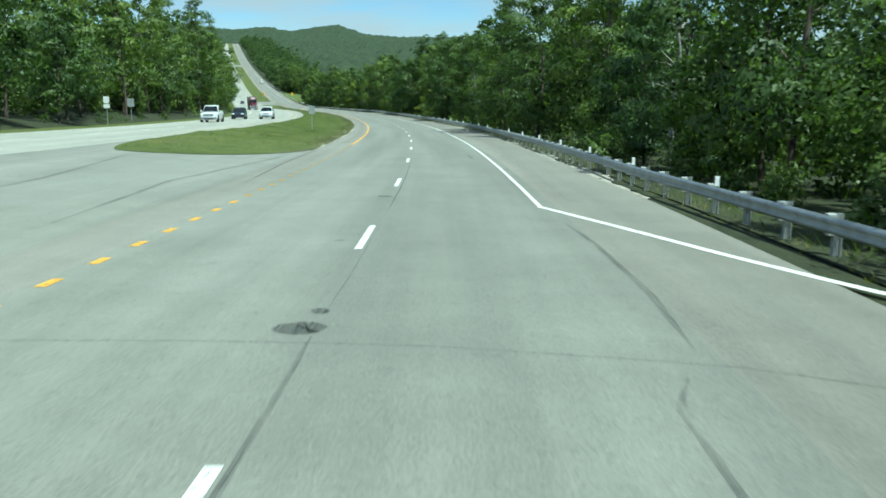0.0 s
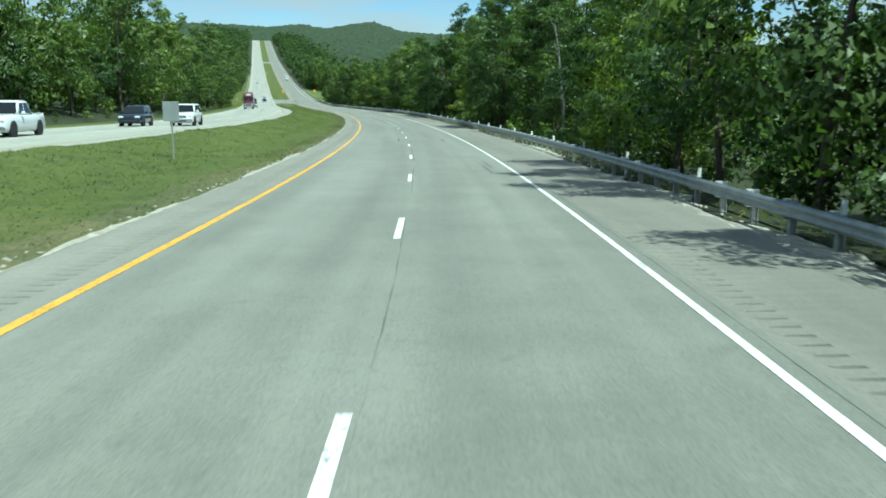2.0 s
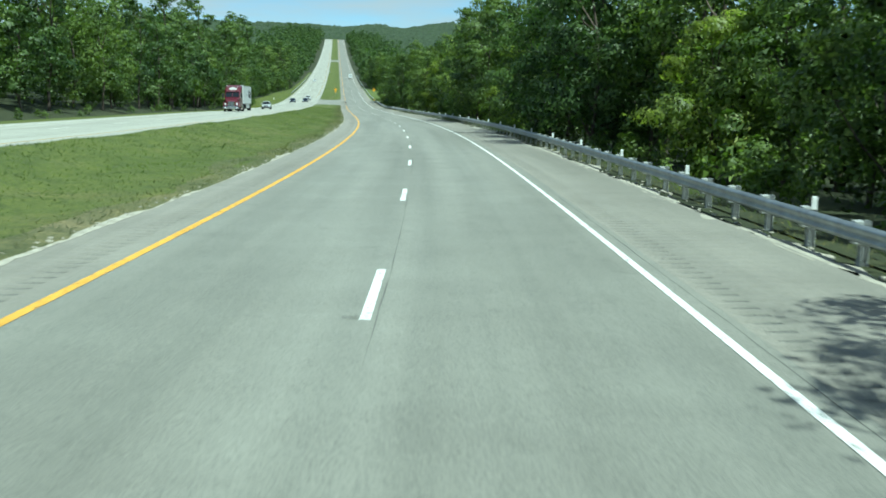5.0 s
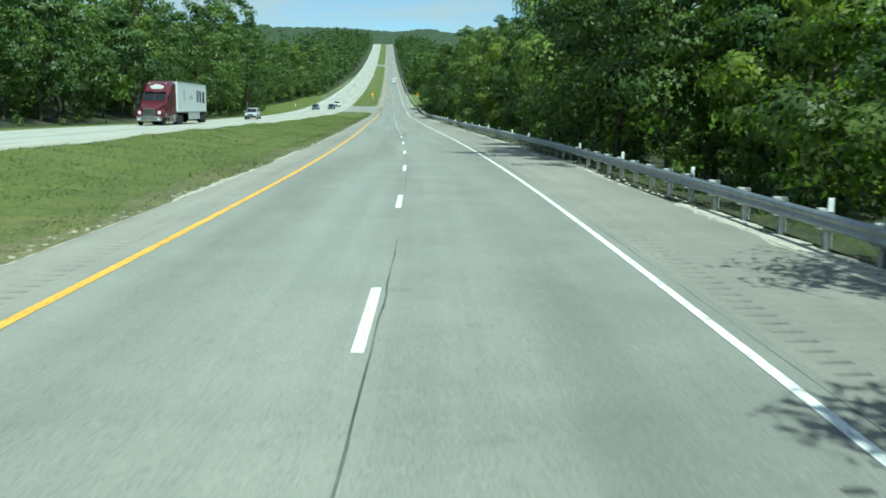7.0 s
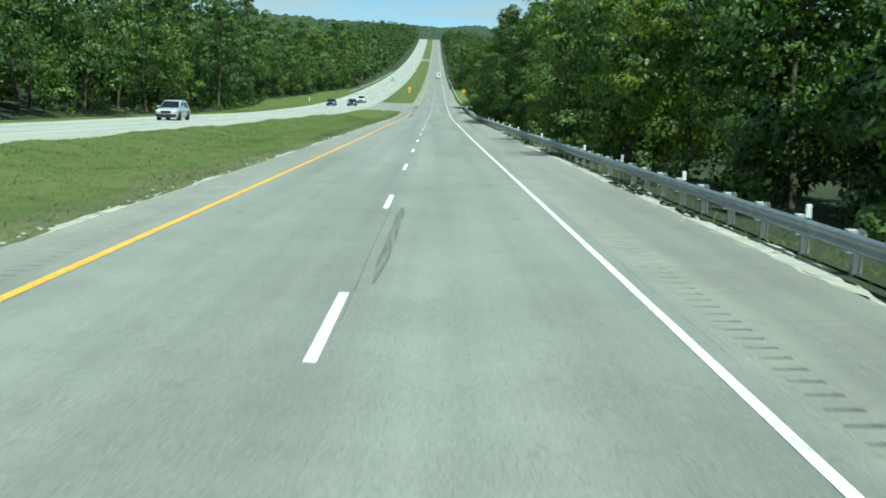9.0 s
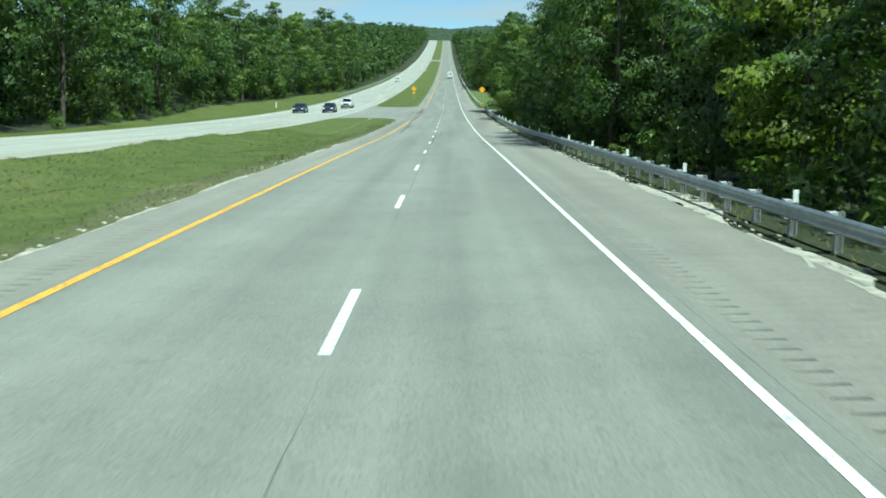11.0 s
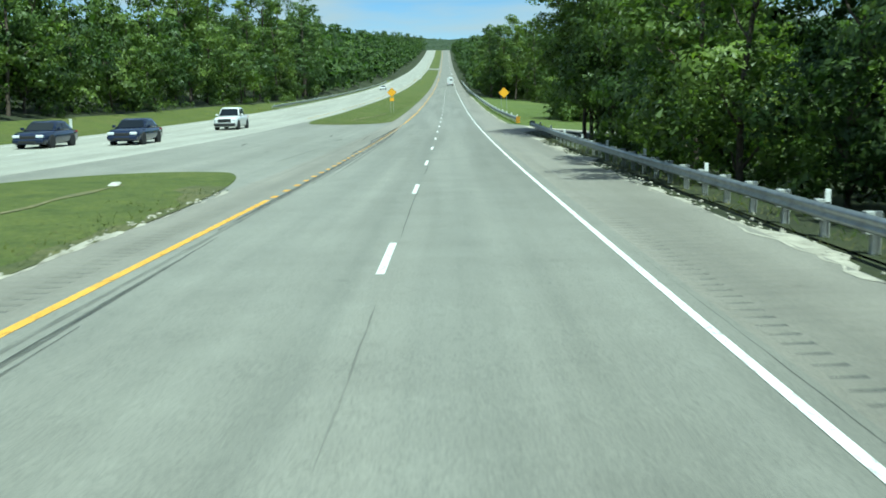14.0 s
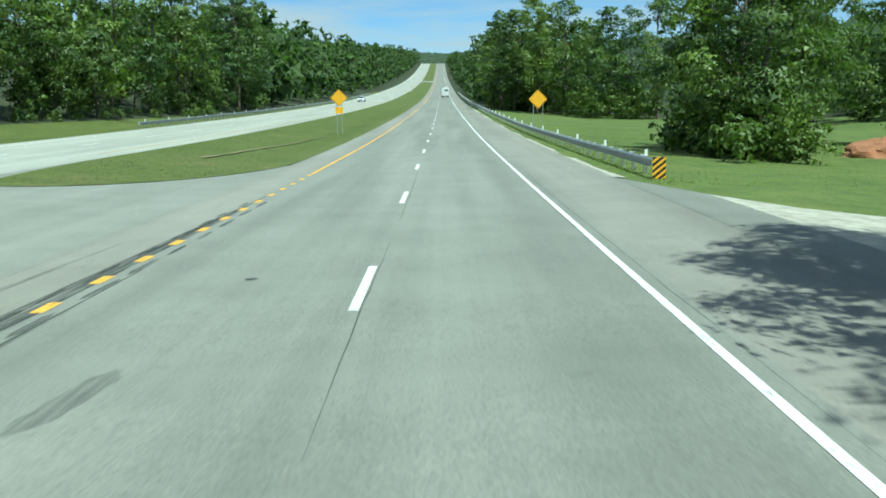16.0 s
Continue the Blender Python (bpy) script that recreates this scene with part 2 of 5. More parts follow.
def hills(s, off):
    """Wooded hillsides: a higher one on the left far along, low ones on the right, a ridge behind the crest."""
    s, off = np.asarray(s, float), np.asarray(off, float)
    left = np.interp(-off, [29, 54, 94, 200, 400, 900], [0, 9, 17, 25, 24, 22]) * np.interp(s, [0, 300, 700, 900, 1700, 2000], [0.45, 0.3, 0.45, 0.65, 0.8, 0.1])
    right = np.interp(off, [20, 60, 150, 400, 900], [0, 4, 12, 20, 24]) * np.interp(s, [0, 600, 1000, 1300, 1700, 2000, 2250], [0.6, 0.5, 0.9, 0.45, -0.45, -0.6, 0])
    wave = 1 + 0.16 * np.sin(s / 141 + off / 97) + 0.1 * np.sin(s / 53 - off / 61)
    ridge = np.clip((s - 2150) / 400, 0, 1) * np.interp(off, [-900, -300, -60, 0, 50, 100, 165, 230, 285, 355, 440, 900], [40, 45, 43, 40, 43, 46, 36, 47, 53, 29, 23, 23])
    return (left + right) * wave + ridge


def rise(s, off):
    """Height of the ground over the lane line."""
    s, off = np.broadcast_arrays(np.asarray(s, float), np.asarray(off, float))
    lift = far_lift(s)
    med = np.interp(off, [-13.3, -12.2, -9.6, -6.4, -5.25], [-0.1, -0.5, -0.9, -0.5, -0.1]) + lift * np.clip((-5.25 - off) / 8.05, 0, 1)
    left = lift + np.interp(off, [-60, -36, -29, -26], [1.2, 0.5, 0.0, -0.06])
    lawn = np.interp(s, [480, 500, 660, 700], [0, 1, 1, 0])
    right = np.interp(off, [6.3, 7.2, 8.5, 11, 16, 60], [-0.06, -0.08, -0.25, -0.7, -0.9, 0.5]) * (1 - lawn) + lawn * np.interp(off, [6.3, 8, 12, 20, 40, 60], [-0.06, -0.12, -0.4, -0.9, -1.8, -0.5])
    out = np.where(off < -26, left, np.where(off < -13.3, lift - 0.1, np.where(off < -5.25, med, np.where(off < 6.3, -0.1, right))))
    return out + hills(s, off)


def mesh_of(name, v, f, mat, uv=None, smooth=False, normals=None):
    """A mesh from arrays of vertices and of equal-sided faces."""
    v, f = np.asarray(v, np.float32), np.asarray(f, np.int32)
    me = bpy.data.meshes.new(name)
    me.vertices.add(len(v))
    me.vertices.foreach_set("co", v.ravel())
    me.loops.add(f.size)
    me.loops.foreach_set("vertex_index", f.ravel())
    me.polygons.add(len(f))
    me.polygons.foreach_set("loop_start", np.arange(0, f.size, f.shape[1], dtype=np.int32))
    me.update(calc_edges=True)
    if uv is not None:
        me.uv_layers.new(name="UVMap").data.foreach_set("uv", np.asarray(uv, np.float32)[f.ravel()].ravel())
    if smooth:
        me.polygons.foreach_set("use_smooth", np.ones(len(f), bool))
    if normals is not None:
        me.attributes.new("custom_normal", "FLOAT_VECTOR", "POINT").data.foreach_set("vector", np.asarray(normals, np.float32).ravel())
    me.materials.append(mat)
    return me


def part(name, data, parent, label="", m=None):
    ob = new(name, data)
    ob.parent = parent
    if m is not None:
        ob.matrix_basis = m
    return tagged(ob, label)


def strip(name, s_list, off_list, up, mat):
    """A sheet over a grid of distances and offsets; up is a number or a function of both."""
    ss, oo = np.meshgrid(np.asarray(s_list, float), np.asarray(off_list, float), indexing="ij")
    uu = up(ss, oo) if callable(up) else np.full(ss.shape, up)
    v = xyz(ss, oo, uu).reshape(-1, 3)
    a, b = ss.shape
    i = (np.arange(a - 1)[:, None] * b + np.arange(b - 1)).ravel()
    f = np.stack([i, i + 1, i + b + 1, i + b], 1)
    return mesh_of(name, v, f, mat, np.stack([oo.ravel(), ss.ravel()], 1))


def band(name, s_list, left, right, up, mat):
    """A sheet between two edges, each a function of the distance."""
    s = np.asarray(s_list, float)
    oo = np.stack([left(s), right(s)], 1)
    ss = np.stack([s, s], 1)
    uu = up(ss, oo) if callable(up) else np.full(ss.shape, up)
    i = np.arange(len(s) - 1) * 2
    return mesh_of(name, xyz(ss, oo, uu).reshape(-1, 3), np.stack([i, i + 1, i + 3, i + 2], 1), mat, np.stack([oo.ravel(), ss.ravel()], 1))


# ---- ground, carriageways, markings ----
LONG = np.unique(np.r_[np.arange(-300, 700, 5.0), np.arange(700, 2000, 20), np.arange(2000, 3690, 60)])
OFFS = [-900, -600, -420, -300, -220, -160, -110, -80, -60, -48, -40, -34, -29, -26.1, -26, -20, -13.4, -13.3, -12.2, -11, -9.6, -8, -6.4, -5.3, -5.2, 0, 6.2, 6.35, 7.2, 8.5, 11, 16, 20, 24, 30, 36, 40, 45, 50, 60, 70, 110, 160, 220, 300, 420, 600, 900]
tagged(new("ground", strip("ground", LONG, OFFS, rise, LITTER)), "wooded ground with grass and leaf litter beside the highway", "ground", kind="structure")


ROAD_S = np.unique(np.r_[np.arange(-300, 700, 2.5), np.arange(700, 2000, 15)])
road = tagged(new("road", strip("road", ROAD_S, [-3.8, -1.8, 0, 1.8, 3.6, 3.85], 0.0, ASPHALT)), "pale worn grey asphalt carriageway of a divided highway", "road", kind="structure")


def shoulder(s0, s1, edges, groove):
    """Paved shoulder with a row of milled rumble grooves, 0.37 m apart, between the two offsets of groove."""
    k = np.arange(s0, s1, 0.37)
    rows = (k[:, None] + np.array([0.0, 0.05, 0.11, 0.17])).ravel()
    deep = np.tile([0.0, 1.0, 1.0, 0.0], len(k))
    ga, gb = groove
    cols = [edges[0], ga - 0.03, ga + 0.03, gb - 0.03, gb + 0.03, edges[1]]
    down = np.array([0, 0, 1, 1, 0, 0])
    rag = np.random.default_rng(8).uniform(0.02, 0.03, len(k)).repeat(4)
    tagged(new("shoulder", strip("shoulder", rows, cols, lambda s, o: -(deep * rag)[:, None] * down[None], ASPHALT_SIDE)), "grey asphalt shoulder with a dark wedges of grime and painted shade in the rumble grooves", "road shoulder", kind="structure")


shoulder(17, 494, (3.85, 6.3), (3.92, 4.36))
shoulder(56, 446, (-5.25, -3.8), (-4.52, -4.08))
for a, b, e0, e1 in ((-300, 17, 3.85, 6.3), (493.86, 1985, 3.85, 6.3), (-300, 56, -5.25, -3.8), (445.9, 1985, -5.25, -3.8)):
    tagged(new("shoulder", strip("shoulder", np.unique(np.r_[a, ROAD_S[(ROAD_S > a) & (ROAD_S < b)], b]), [e0, e1], 0.0, ASPHALT_SIDE)), "plain grey asphalt shoulder", "road shoulder", kind="structure")
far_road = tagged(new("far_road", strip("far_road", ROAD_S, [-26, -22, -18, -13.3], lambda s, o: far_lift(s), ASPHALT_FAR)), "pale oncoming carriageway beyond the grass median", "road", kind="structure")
CROSS = lambda s, o: far_lift(s) * np.clip((-5.25 - o) / 8.05, 0, 1)
for a, b in ((-300, 46), (445, 526), (1138, 1202)):
    tagged(new("crossover", strip("crossover", np.arange(a, b + 0.1, 2.5), np.linspace(-13.3, -5.25, 7), lambda s, o: CROSS(s, o) - 0.004, ASPHALT_MID)), "paved median crossover with dark tyre marks", "road", kind="structure")


def median_edges(s, a, b, pa, pb):
    mid = (a + b) / 2
    point = np.where(s < mid, pa, pb)
    u = np.clip(np.minimum(s - a, b - s) / 15.0, 0, 1)
    k = np.sqrt(np.clip(1 - (1 - u) ** 2, 0, 1))
    return point + (-13.25 - point) * k, point + (-5.22 - point) * k


def median_height(s, o, a, b):
    """A shallow ditch that runs out towards both tips."""
    deep = np.clip((np.minimum(s - a, b - s) - 14) / 30, 0, 1)
    lump = 0.8 + 0.16 * np.sin(s / 1.9 + o) + 0.14 * np.sin(s / 0.83 - 1.7 * o) + 0.2 * np.sin(s / 4.7 + 0.8 * o)
    mass = np.interp(o, [-13.2, -12.5, -8.6, -7.5, -6.9], [0.06, 0.3, 0.25, 0.06, 0.0]) * lump * np.interp(s, [34, 44, 395, 425], [0, 0.8, 1, 0.0]) * (a < 40)
    return CROSS(s, o) + 0.014 + mass + np.interp(o, [-13.3, -12.4, -9.2, -6.6, -5.9, -5.2], [0, -0.03, -0.4, -0.1, -0.0, -0.02]) * deep


MEDIANS = ((33, 457, -11.5, -7.2), (513, 1150, -11.8, -9), (1190, 1840, -9, -9))
for a, b, pa, pb in MEDIANS:
    s = np.r_[a + 15 * (1 - np.cos(np.linspace(0, np.pi / 2, 16))), np.arange(a + 18, min(b - 16, 700), 0.7 if a < 40 else 3.0), np.arange(max(700, a + 18), b - 16, 20.0), b - 15 * (1 - np.cos(np.linspace(np.pi / 2, 0, 16)))]
    lo, hi = median_edges(s, a, b, pa, pb)
    cols = 33 if a < 40 else 13
    oo = np.linspace(0, 1, cols)
    ss, o2 = np.repeat(s[:, None], cols, 1), lo[:, None] + (hi - lo)[:, None] * oo
    v = xyz(ss, o2, median_height(ss, o2, a, b)).reshape(-1, 3)
    i = (np.arange(len(s) - 1)[:, None] * cols + np.arange(cols - 1)).ravel()
    tagged(new("median", mesh_of("median", v, np.stack([i, i + 1, i + cols + 1, i + cols], 1), GRASS, np.stack([o2.ravel(), ss.ravel()], 1), True)), "mown green grass median with a shallow ditch", "grass median", kind="structure")

# grass beyond the oncoming carriageway and on the open ground beside the driveway
verge_out = lambda s: np.interp(s, [-300, 300, 400, 440, 470, 560, 620, 900], [-30, -28.5, -29, -31, -34.5, -33.5, -30, -28.5])
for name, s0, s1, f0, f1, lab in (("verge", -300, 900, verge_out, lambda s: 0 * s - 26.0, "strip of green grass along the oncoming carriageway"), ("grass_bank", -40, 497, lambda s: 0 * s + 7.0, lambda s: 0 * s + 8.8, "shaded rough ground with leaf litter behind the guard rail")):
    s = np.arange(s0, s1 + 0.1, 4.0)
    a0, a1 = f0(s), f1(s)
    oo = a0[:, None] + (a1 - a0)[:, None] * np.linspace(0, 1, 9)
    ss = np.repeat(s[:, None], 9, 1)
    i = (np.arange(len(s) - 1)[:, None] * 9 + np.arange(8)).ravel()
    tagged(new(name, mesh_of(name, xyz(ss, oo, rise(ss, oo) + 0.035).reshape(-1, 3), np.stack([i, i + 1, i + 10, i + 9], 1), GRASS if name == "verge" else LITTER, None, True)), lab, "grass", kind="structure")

# gravel driveway on the right and ragged pale gravel along the pavement edges
drive_s = lambda q, e: np.interp(q, [6.2, 8, 11, 16, 30, 60], ([494, 498.5, 499.5, 497, 491, 480], [516, 508.5, 506, 503.5, 498, 488])[e])
qq = np.linspace(6.25, 60, 40)
gs = drive_s(qq, 0)[:, None] + (drive_s(qq, 1) - drive_s(qq, 0))[:, None] * np.linspace(0, 1, 9)
gq = np.repeat(qq[:, None], 9, 1)
i = (np.arange(39)[:, None] * 9 + np.arange(8)).ravel()
gu = np.maximum(rise(gs, gq) + 0.05, np.where(gq < 9, 0.004 - 0.02 * (gq - 6.25), -9))
quads = np.stack([i, i + 9, i + 10, i + 1], 1)
near_road = gq.ravel()[quads].max(1) < 7.7
for name, mat, pick, lab in (("driveway", GRAVEL, ~near_road, "pale gravel driveway joining the highway shoulder"), ("driveway_apron", ASPHALT, near_road, "grey asphalt apron of the gravel driveway")):
    tagged(new(name, mesh_of(name, xyz(gs, gq, gu).reshape(-1, 3), quads[pick], mat, np.stack([gq.ravel(), gs.ravel()], 1), True)), lab, "driveway", kind="structure")


lo_o = np.linspace(6.35, 52, 46)
lo_s = drive_s(lo_o, 1)[None] + (np.interp(lo_o, [6, 9, 17, 30, 32, 52], [690, 670, 650, 620, 600, 590]) - drive_s(lo_o, 1))[None] * np.linspace(0, 1, 70)[:, None] ** 1.3
lo_q = np.repeat(lo_o[None], 70, 0)
i = (np.arange(69)[:, None] * 46 + np.arange(45)).ravel()
tagged(new("lawn", mesh_of("lawn", xyz(lo_s, lo_q, rise(lo_s, lo_q) + np.interp(lo_q, [6.35, 8], [0.04, 0.1]) * np.clip((lo_s - lo_s[:1]) / 4, 0.3, 1)).reshape(-1, 3), np.stack([i, i + 1, i + 47, i + 46], 1), LAWN, None, True)), "bright green grass beside the driveway", "grass", kind="structure")


def ragged(name, s0, s1, step, inner, outer, rough, seed, up, label):
    r = np.random.default_rng(seed)
    s = np.arange(s0, s1, step)
    wob = np.convolve(r.normal(0, 1, len(s) + 8), np.ones(9) / 4.5, "valid") * rough
    wob = np.where(outer > inner, np.maximum(wob, inner + 0.04 - outer), np.minimum(wob, inner - 0.03 - outer))
    tagged(new(name, band(name, s, lambda q: 0 * q + inner + r.normal(0, abs(rough) * 0.25, len(q)), lambda q: outer + wob, up, GRAVEL)), label, "gravel", kind="structure")


ragged("gravel_edge", 17, 495, 0.5, 6.22, 6.55, 0.4, 3, lambda s, o: np.where(o < 6.3, 0.004, rise(s, o) + 0.045), "ragged pale gravel edge in front of the guard rail")
ragged("gravel_edge", 48, 450, 0.4, -5.18, -5.24, -0.1, 4, lambda s, o: np.where(o > -5.24, 0.005, median_height(s, o, 33, 457) + 0.03), "ragged pale gravel edge along the median")
ragged("gravel_edge", 516, 680, 0.7, 6.22, 6.5, 0.2, 6, lambda s, o: np.where(o < 6.3, 0.004, rise(s, o) + 0.045), "ragged pale gravel edge by the far guard rail")

# lane dashes: 3.05 m long every 12.19 m
dash = [strip("lane_dash", np.linspace(12.192 * k - 3.05, 12.192 * k, 3), [-0.06, 0.06], 0.006, WHITE_PAINT) for k in range(-2, 70)]
for d in dash:
    part("lane_dash", d, road)
far_s = np.r_[np.arange(-300, 700, 3.0), np.arange(700, 1900, 20)]
part("edge_line", band("edge_line", np.r_[np.arange(15.4, 500, 3.0), np.arange(500, 1900, 15)], lambda s: 0 * s + 3.45, lambda s: 0 * s + 3.56, 0.006, WHITE_PAINT), road, "white edge line")
turn_s = np.linspace(0.5, 15.6, 16)
turn_o = lambda s: 3.5 + np.interp(s, [0.5, 5.6, 8.4, 12.0, 15.6], [6.2, 3.1, 2.15, 1.1, 0.0])
part("turn_line", band("turn_line", turn_s, lambda s: turn_o(s) - 0.09, lambda s: turn_o(s) + 0.09, 0.006, WHITE_PAINT), road, "white line bending into the side road")
part("median_line", band("median_line", np.arange(53, 447.1, 2.0), lambda s: 0 * s - 3.71, lambda s: 0 * s - 3.56, 0.006, YELLOW_PAINT), road, "solid yellow line")
part("median_line", band("median_line", np.r_[np.arange(520, 700, 3.0), np.arange(700, 1900, 20)], lambda s: 0 * s - 3.70, lambda s: 0 * s - 3.56, 0.006, YELLOW_PAINT), road, "solid yellow line")
WORN_YELLOW = smear("worn_yellow_paint", (0.6, 0.36, 0.06), 0.35, 0.85)
for k in range(-10, 36):
    if 5.9 + 1.76 * k < 52.4:
        part("yellow_dash", strip("yellow_dash", [5.92 + 1.76 * k, 6.5 + 1.76 * k], [-3.71, -3.55], 0.006, YELLOW_PAINT if k < 7 else WORN_YELLOW), road)
for k in range(40):
    part("yellow_dash", strip("yellow_dash", [447.6 + 1.83 * k, 448.2 + 1.83 * k], [-3.71, -3.55], 0.006, YELLOW_PAINT), road)
part("edge_line", band("edge_line", far_s, lambda s: 0 * s - 24.37, lambda s: 0 * s - 24.23, lambda s, q: far_lift(s) + 0.006, WHITE_PAINT), far_road)
for a, b in ((50, 441), (530, 1890)):
    part("edge_line", band("edge_line", np.r_[np.arange(a, min(b, 700), 3.0), np.arange(700, b, 20) if b > 700 else []], lambda s: 0 * s - 14.97, lambda s: 0 * s - 14.83, lambda s, q: far_lift(s) + 0.006, WORN_YELLOW), far_road)
for k in range(0, 56):
    part("lane_dash", strip("lane_dash", np.linspace(12.192 * k + 4, 12.192 * k + 7.05, 3), [-19.66, -19.54], lambda s, q: far_lift(s) + 0.006, WHITE_PAINT), far_road)


# milled rumble grooves in both shoulders
r = np.random.default_rng(14)
s = np.arange(40, 452, 0.8)
edge = -6.1 - 0.35 * np.sin(s / 9) - 0.3 * np.sin(s / 3.1) + np.convolve(r.normal(0, 0.5, len(s) + 4), np.ones(5) / 5, "valid")
edge = np.minimum(edge, -5.3)
lo_e, hi_e = median_edges(s, *MEDIANS[0])
oo = hi_e[:, None] + (np.maximum(edge, lo_e + 0.5) - hi_e)[:, None] * np.linspace(0, 1, 5)
ss = np.repeat(s[:, None], 5, 1)
i = (np.arange(len(s) - 1)[:, None] * 5 + np.arange(4)).ravel()
tagged(new("dry_edge", mesh_of("dry_edge", xyz(ss, oo, median_height(ss, oo, 33, 457) + 0.006).reshape(-1, 3), np.stack([i, i + 5, i + 6, i + 1], 1), DRY_TURF, None, True)), "dry brownish turf along the median edge", "grass", kind="structure")


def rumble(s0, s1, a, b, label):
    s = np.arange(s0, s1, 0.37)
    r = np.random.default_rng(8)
    # wedges widen to the right, where the groove wall's shadow is painted in
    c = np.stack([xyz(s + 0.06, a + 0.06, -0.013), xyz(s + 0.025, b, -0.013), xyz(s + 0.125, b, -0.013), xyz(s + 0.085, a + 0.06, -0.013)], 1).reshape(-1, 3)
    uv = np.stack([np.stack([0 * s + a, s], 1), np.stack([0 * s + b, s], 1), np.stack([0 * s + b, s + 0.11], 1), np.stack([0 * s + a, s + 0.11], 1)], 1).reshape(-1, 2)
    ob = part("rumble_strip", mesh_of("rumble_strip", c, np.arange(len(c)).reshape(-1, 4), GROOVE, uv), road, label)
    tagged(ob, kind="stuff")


# grime together with painted shade, to deepen the milled relief
GROOVE = smear("groove_grime_and_shade", (0.075, 0.08, 0.075), 0.55, 0.95)
rumble(17, 494, 3.94, 4.33, "dark wedges of grime and painted shade in the rumble grooves")
rumble(56, 446, -4.5, -4.11, "dark wedges of grime and painted shade in the rumble grooves")


def mark(name, pts, width, mat, label="", up=0.004, step=0.6, wob=0.0, seed=1):
    """A mark along a line of (distance, offset), thinning at its ends."""
    p = np.array(pts, float)
    length = np.r_[0, np.cumsum(np.hypot(*np.diff(p, axis=0).T))]
    u = np.linspace(0, length[-1], max(14, int(length[-1] / step)))
    s, o = np.interp(u, length, p[:, 0]), np.interp(u, length, p[:, 1])
    r = np.random.default_rng(seed)
    o = o + r.normal(0, wob, len(u)) if wob else o
    d = np.stack([np.gradient(s), np.gradient(o)], 1)
    d /= np.linalg.norm(d, axis=1, keepdims=True) + 1e-9
    if length[-1] < 1.2:                          # a rounded blot
        w = width / 2 * np.sqrt(np.clip(1 - (2 * u / length[-1] - 1) ** 2, 0.01, 1)) * r.uniform(0.8, 1.15, len(u))
    else:
        w = width / 2 * np.clip(np.minimum(u, length[-1] - u) / (0.15 * length[-1] + 0.01), 0.25, 1) * r.uniform(0.85, 1.1, len(u))
    ss, oo = np.stack([s - d[:, 1] * -w, s + d[:, 1] * -w], 1), np.stack([o - d[:, 0] * w, o + d[:, 0] * w], 1)
    uu = np.where(oo < -5.25, CROSS(ss, oo), 0) + up
    i = np.arange(len(u) - 1) * 2
    part(name, mesh_of(name, xyz(ss, oo, uu).reshape(-1, 3), np.stack([i, i + 1, i + 3, i + 2], 1), mat, np.stack([oo.ravel(), ss.ravel()], 1)), road, label)


r = np.random.default_rng(21)
s = -18.0
while s < 520:                                   # tar seam by the lane line
    e = s + r.uniform(5, 22)
    mark("tar_seam", [(s, 0.1 + r.normal(0, 0.02)), ((s + e) / 2, 0.1 + r.normal(0, 0.03)), (e, 0.1 + r.normal(0, 0.02))], r.uniform(0.012, 0.028), RUBBER_MARK if r.uniform() < 0.4 else FAINT_MARK, wob=0.006, seed=int(s) + 40)
    s = e + r.uniform(1, 9)
s = 20.0
while s < 560:                                   # crack by the edge line
    e = s + r.uniform(14, 40)
    mark("edge_crack", [(s, 3.74), (e, 3.74 + r.normal(0, 0.02))], 0.014, RUBBER_MARK if r.uniform() < 0.5 else FAINT_MARK, up=0.003, wob=0.004, seed=int(s))
    s = e + r.uniform(2, 12)
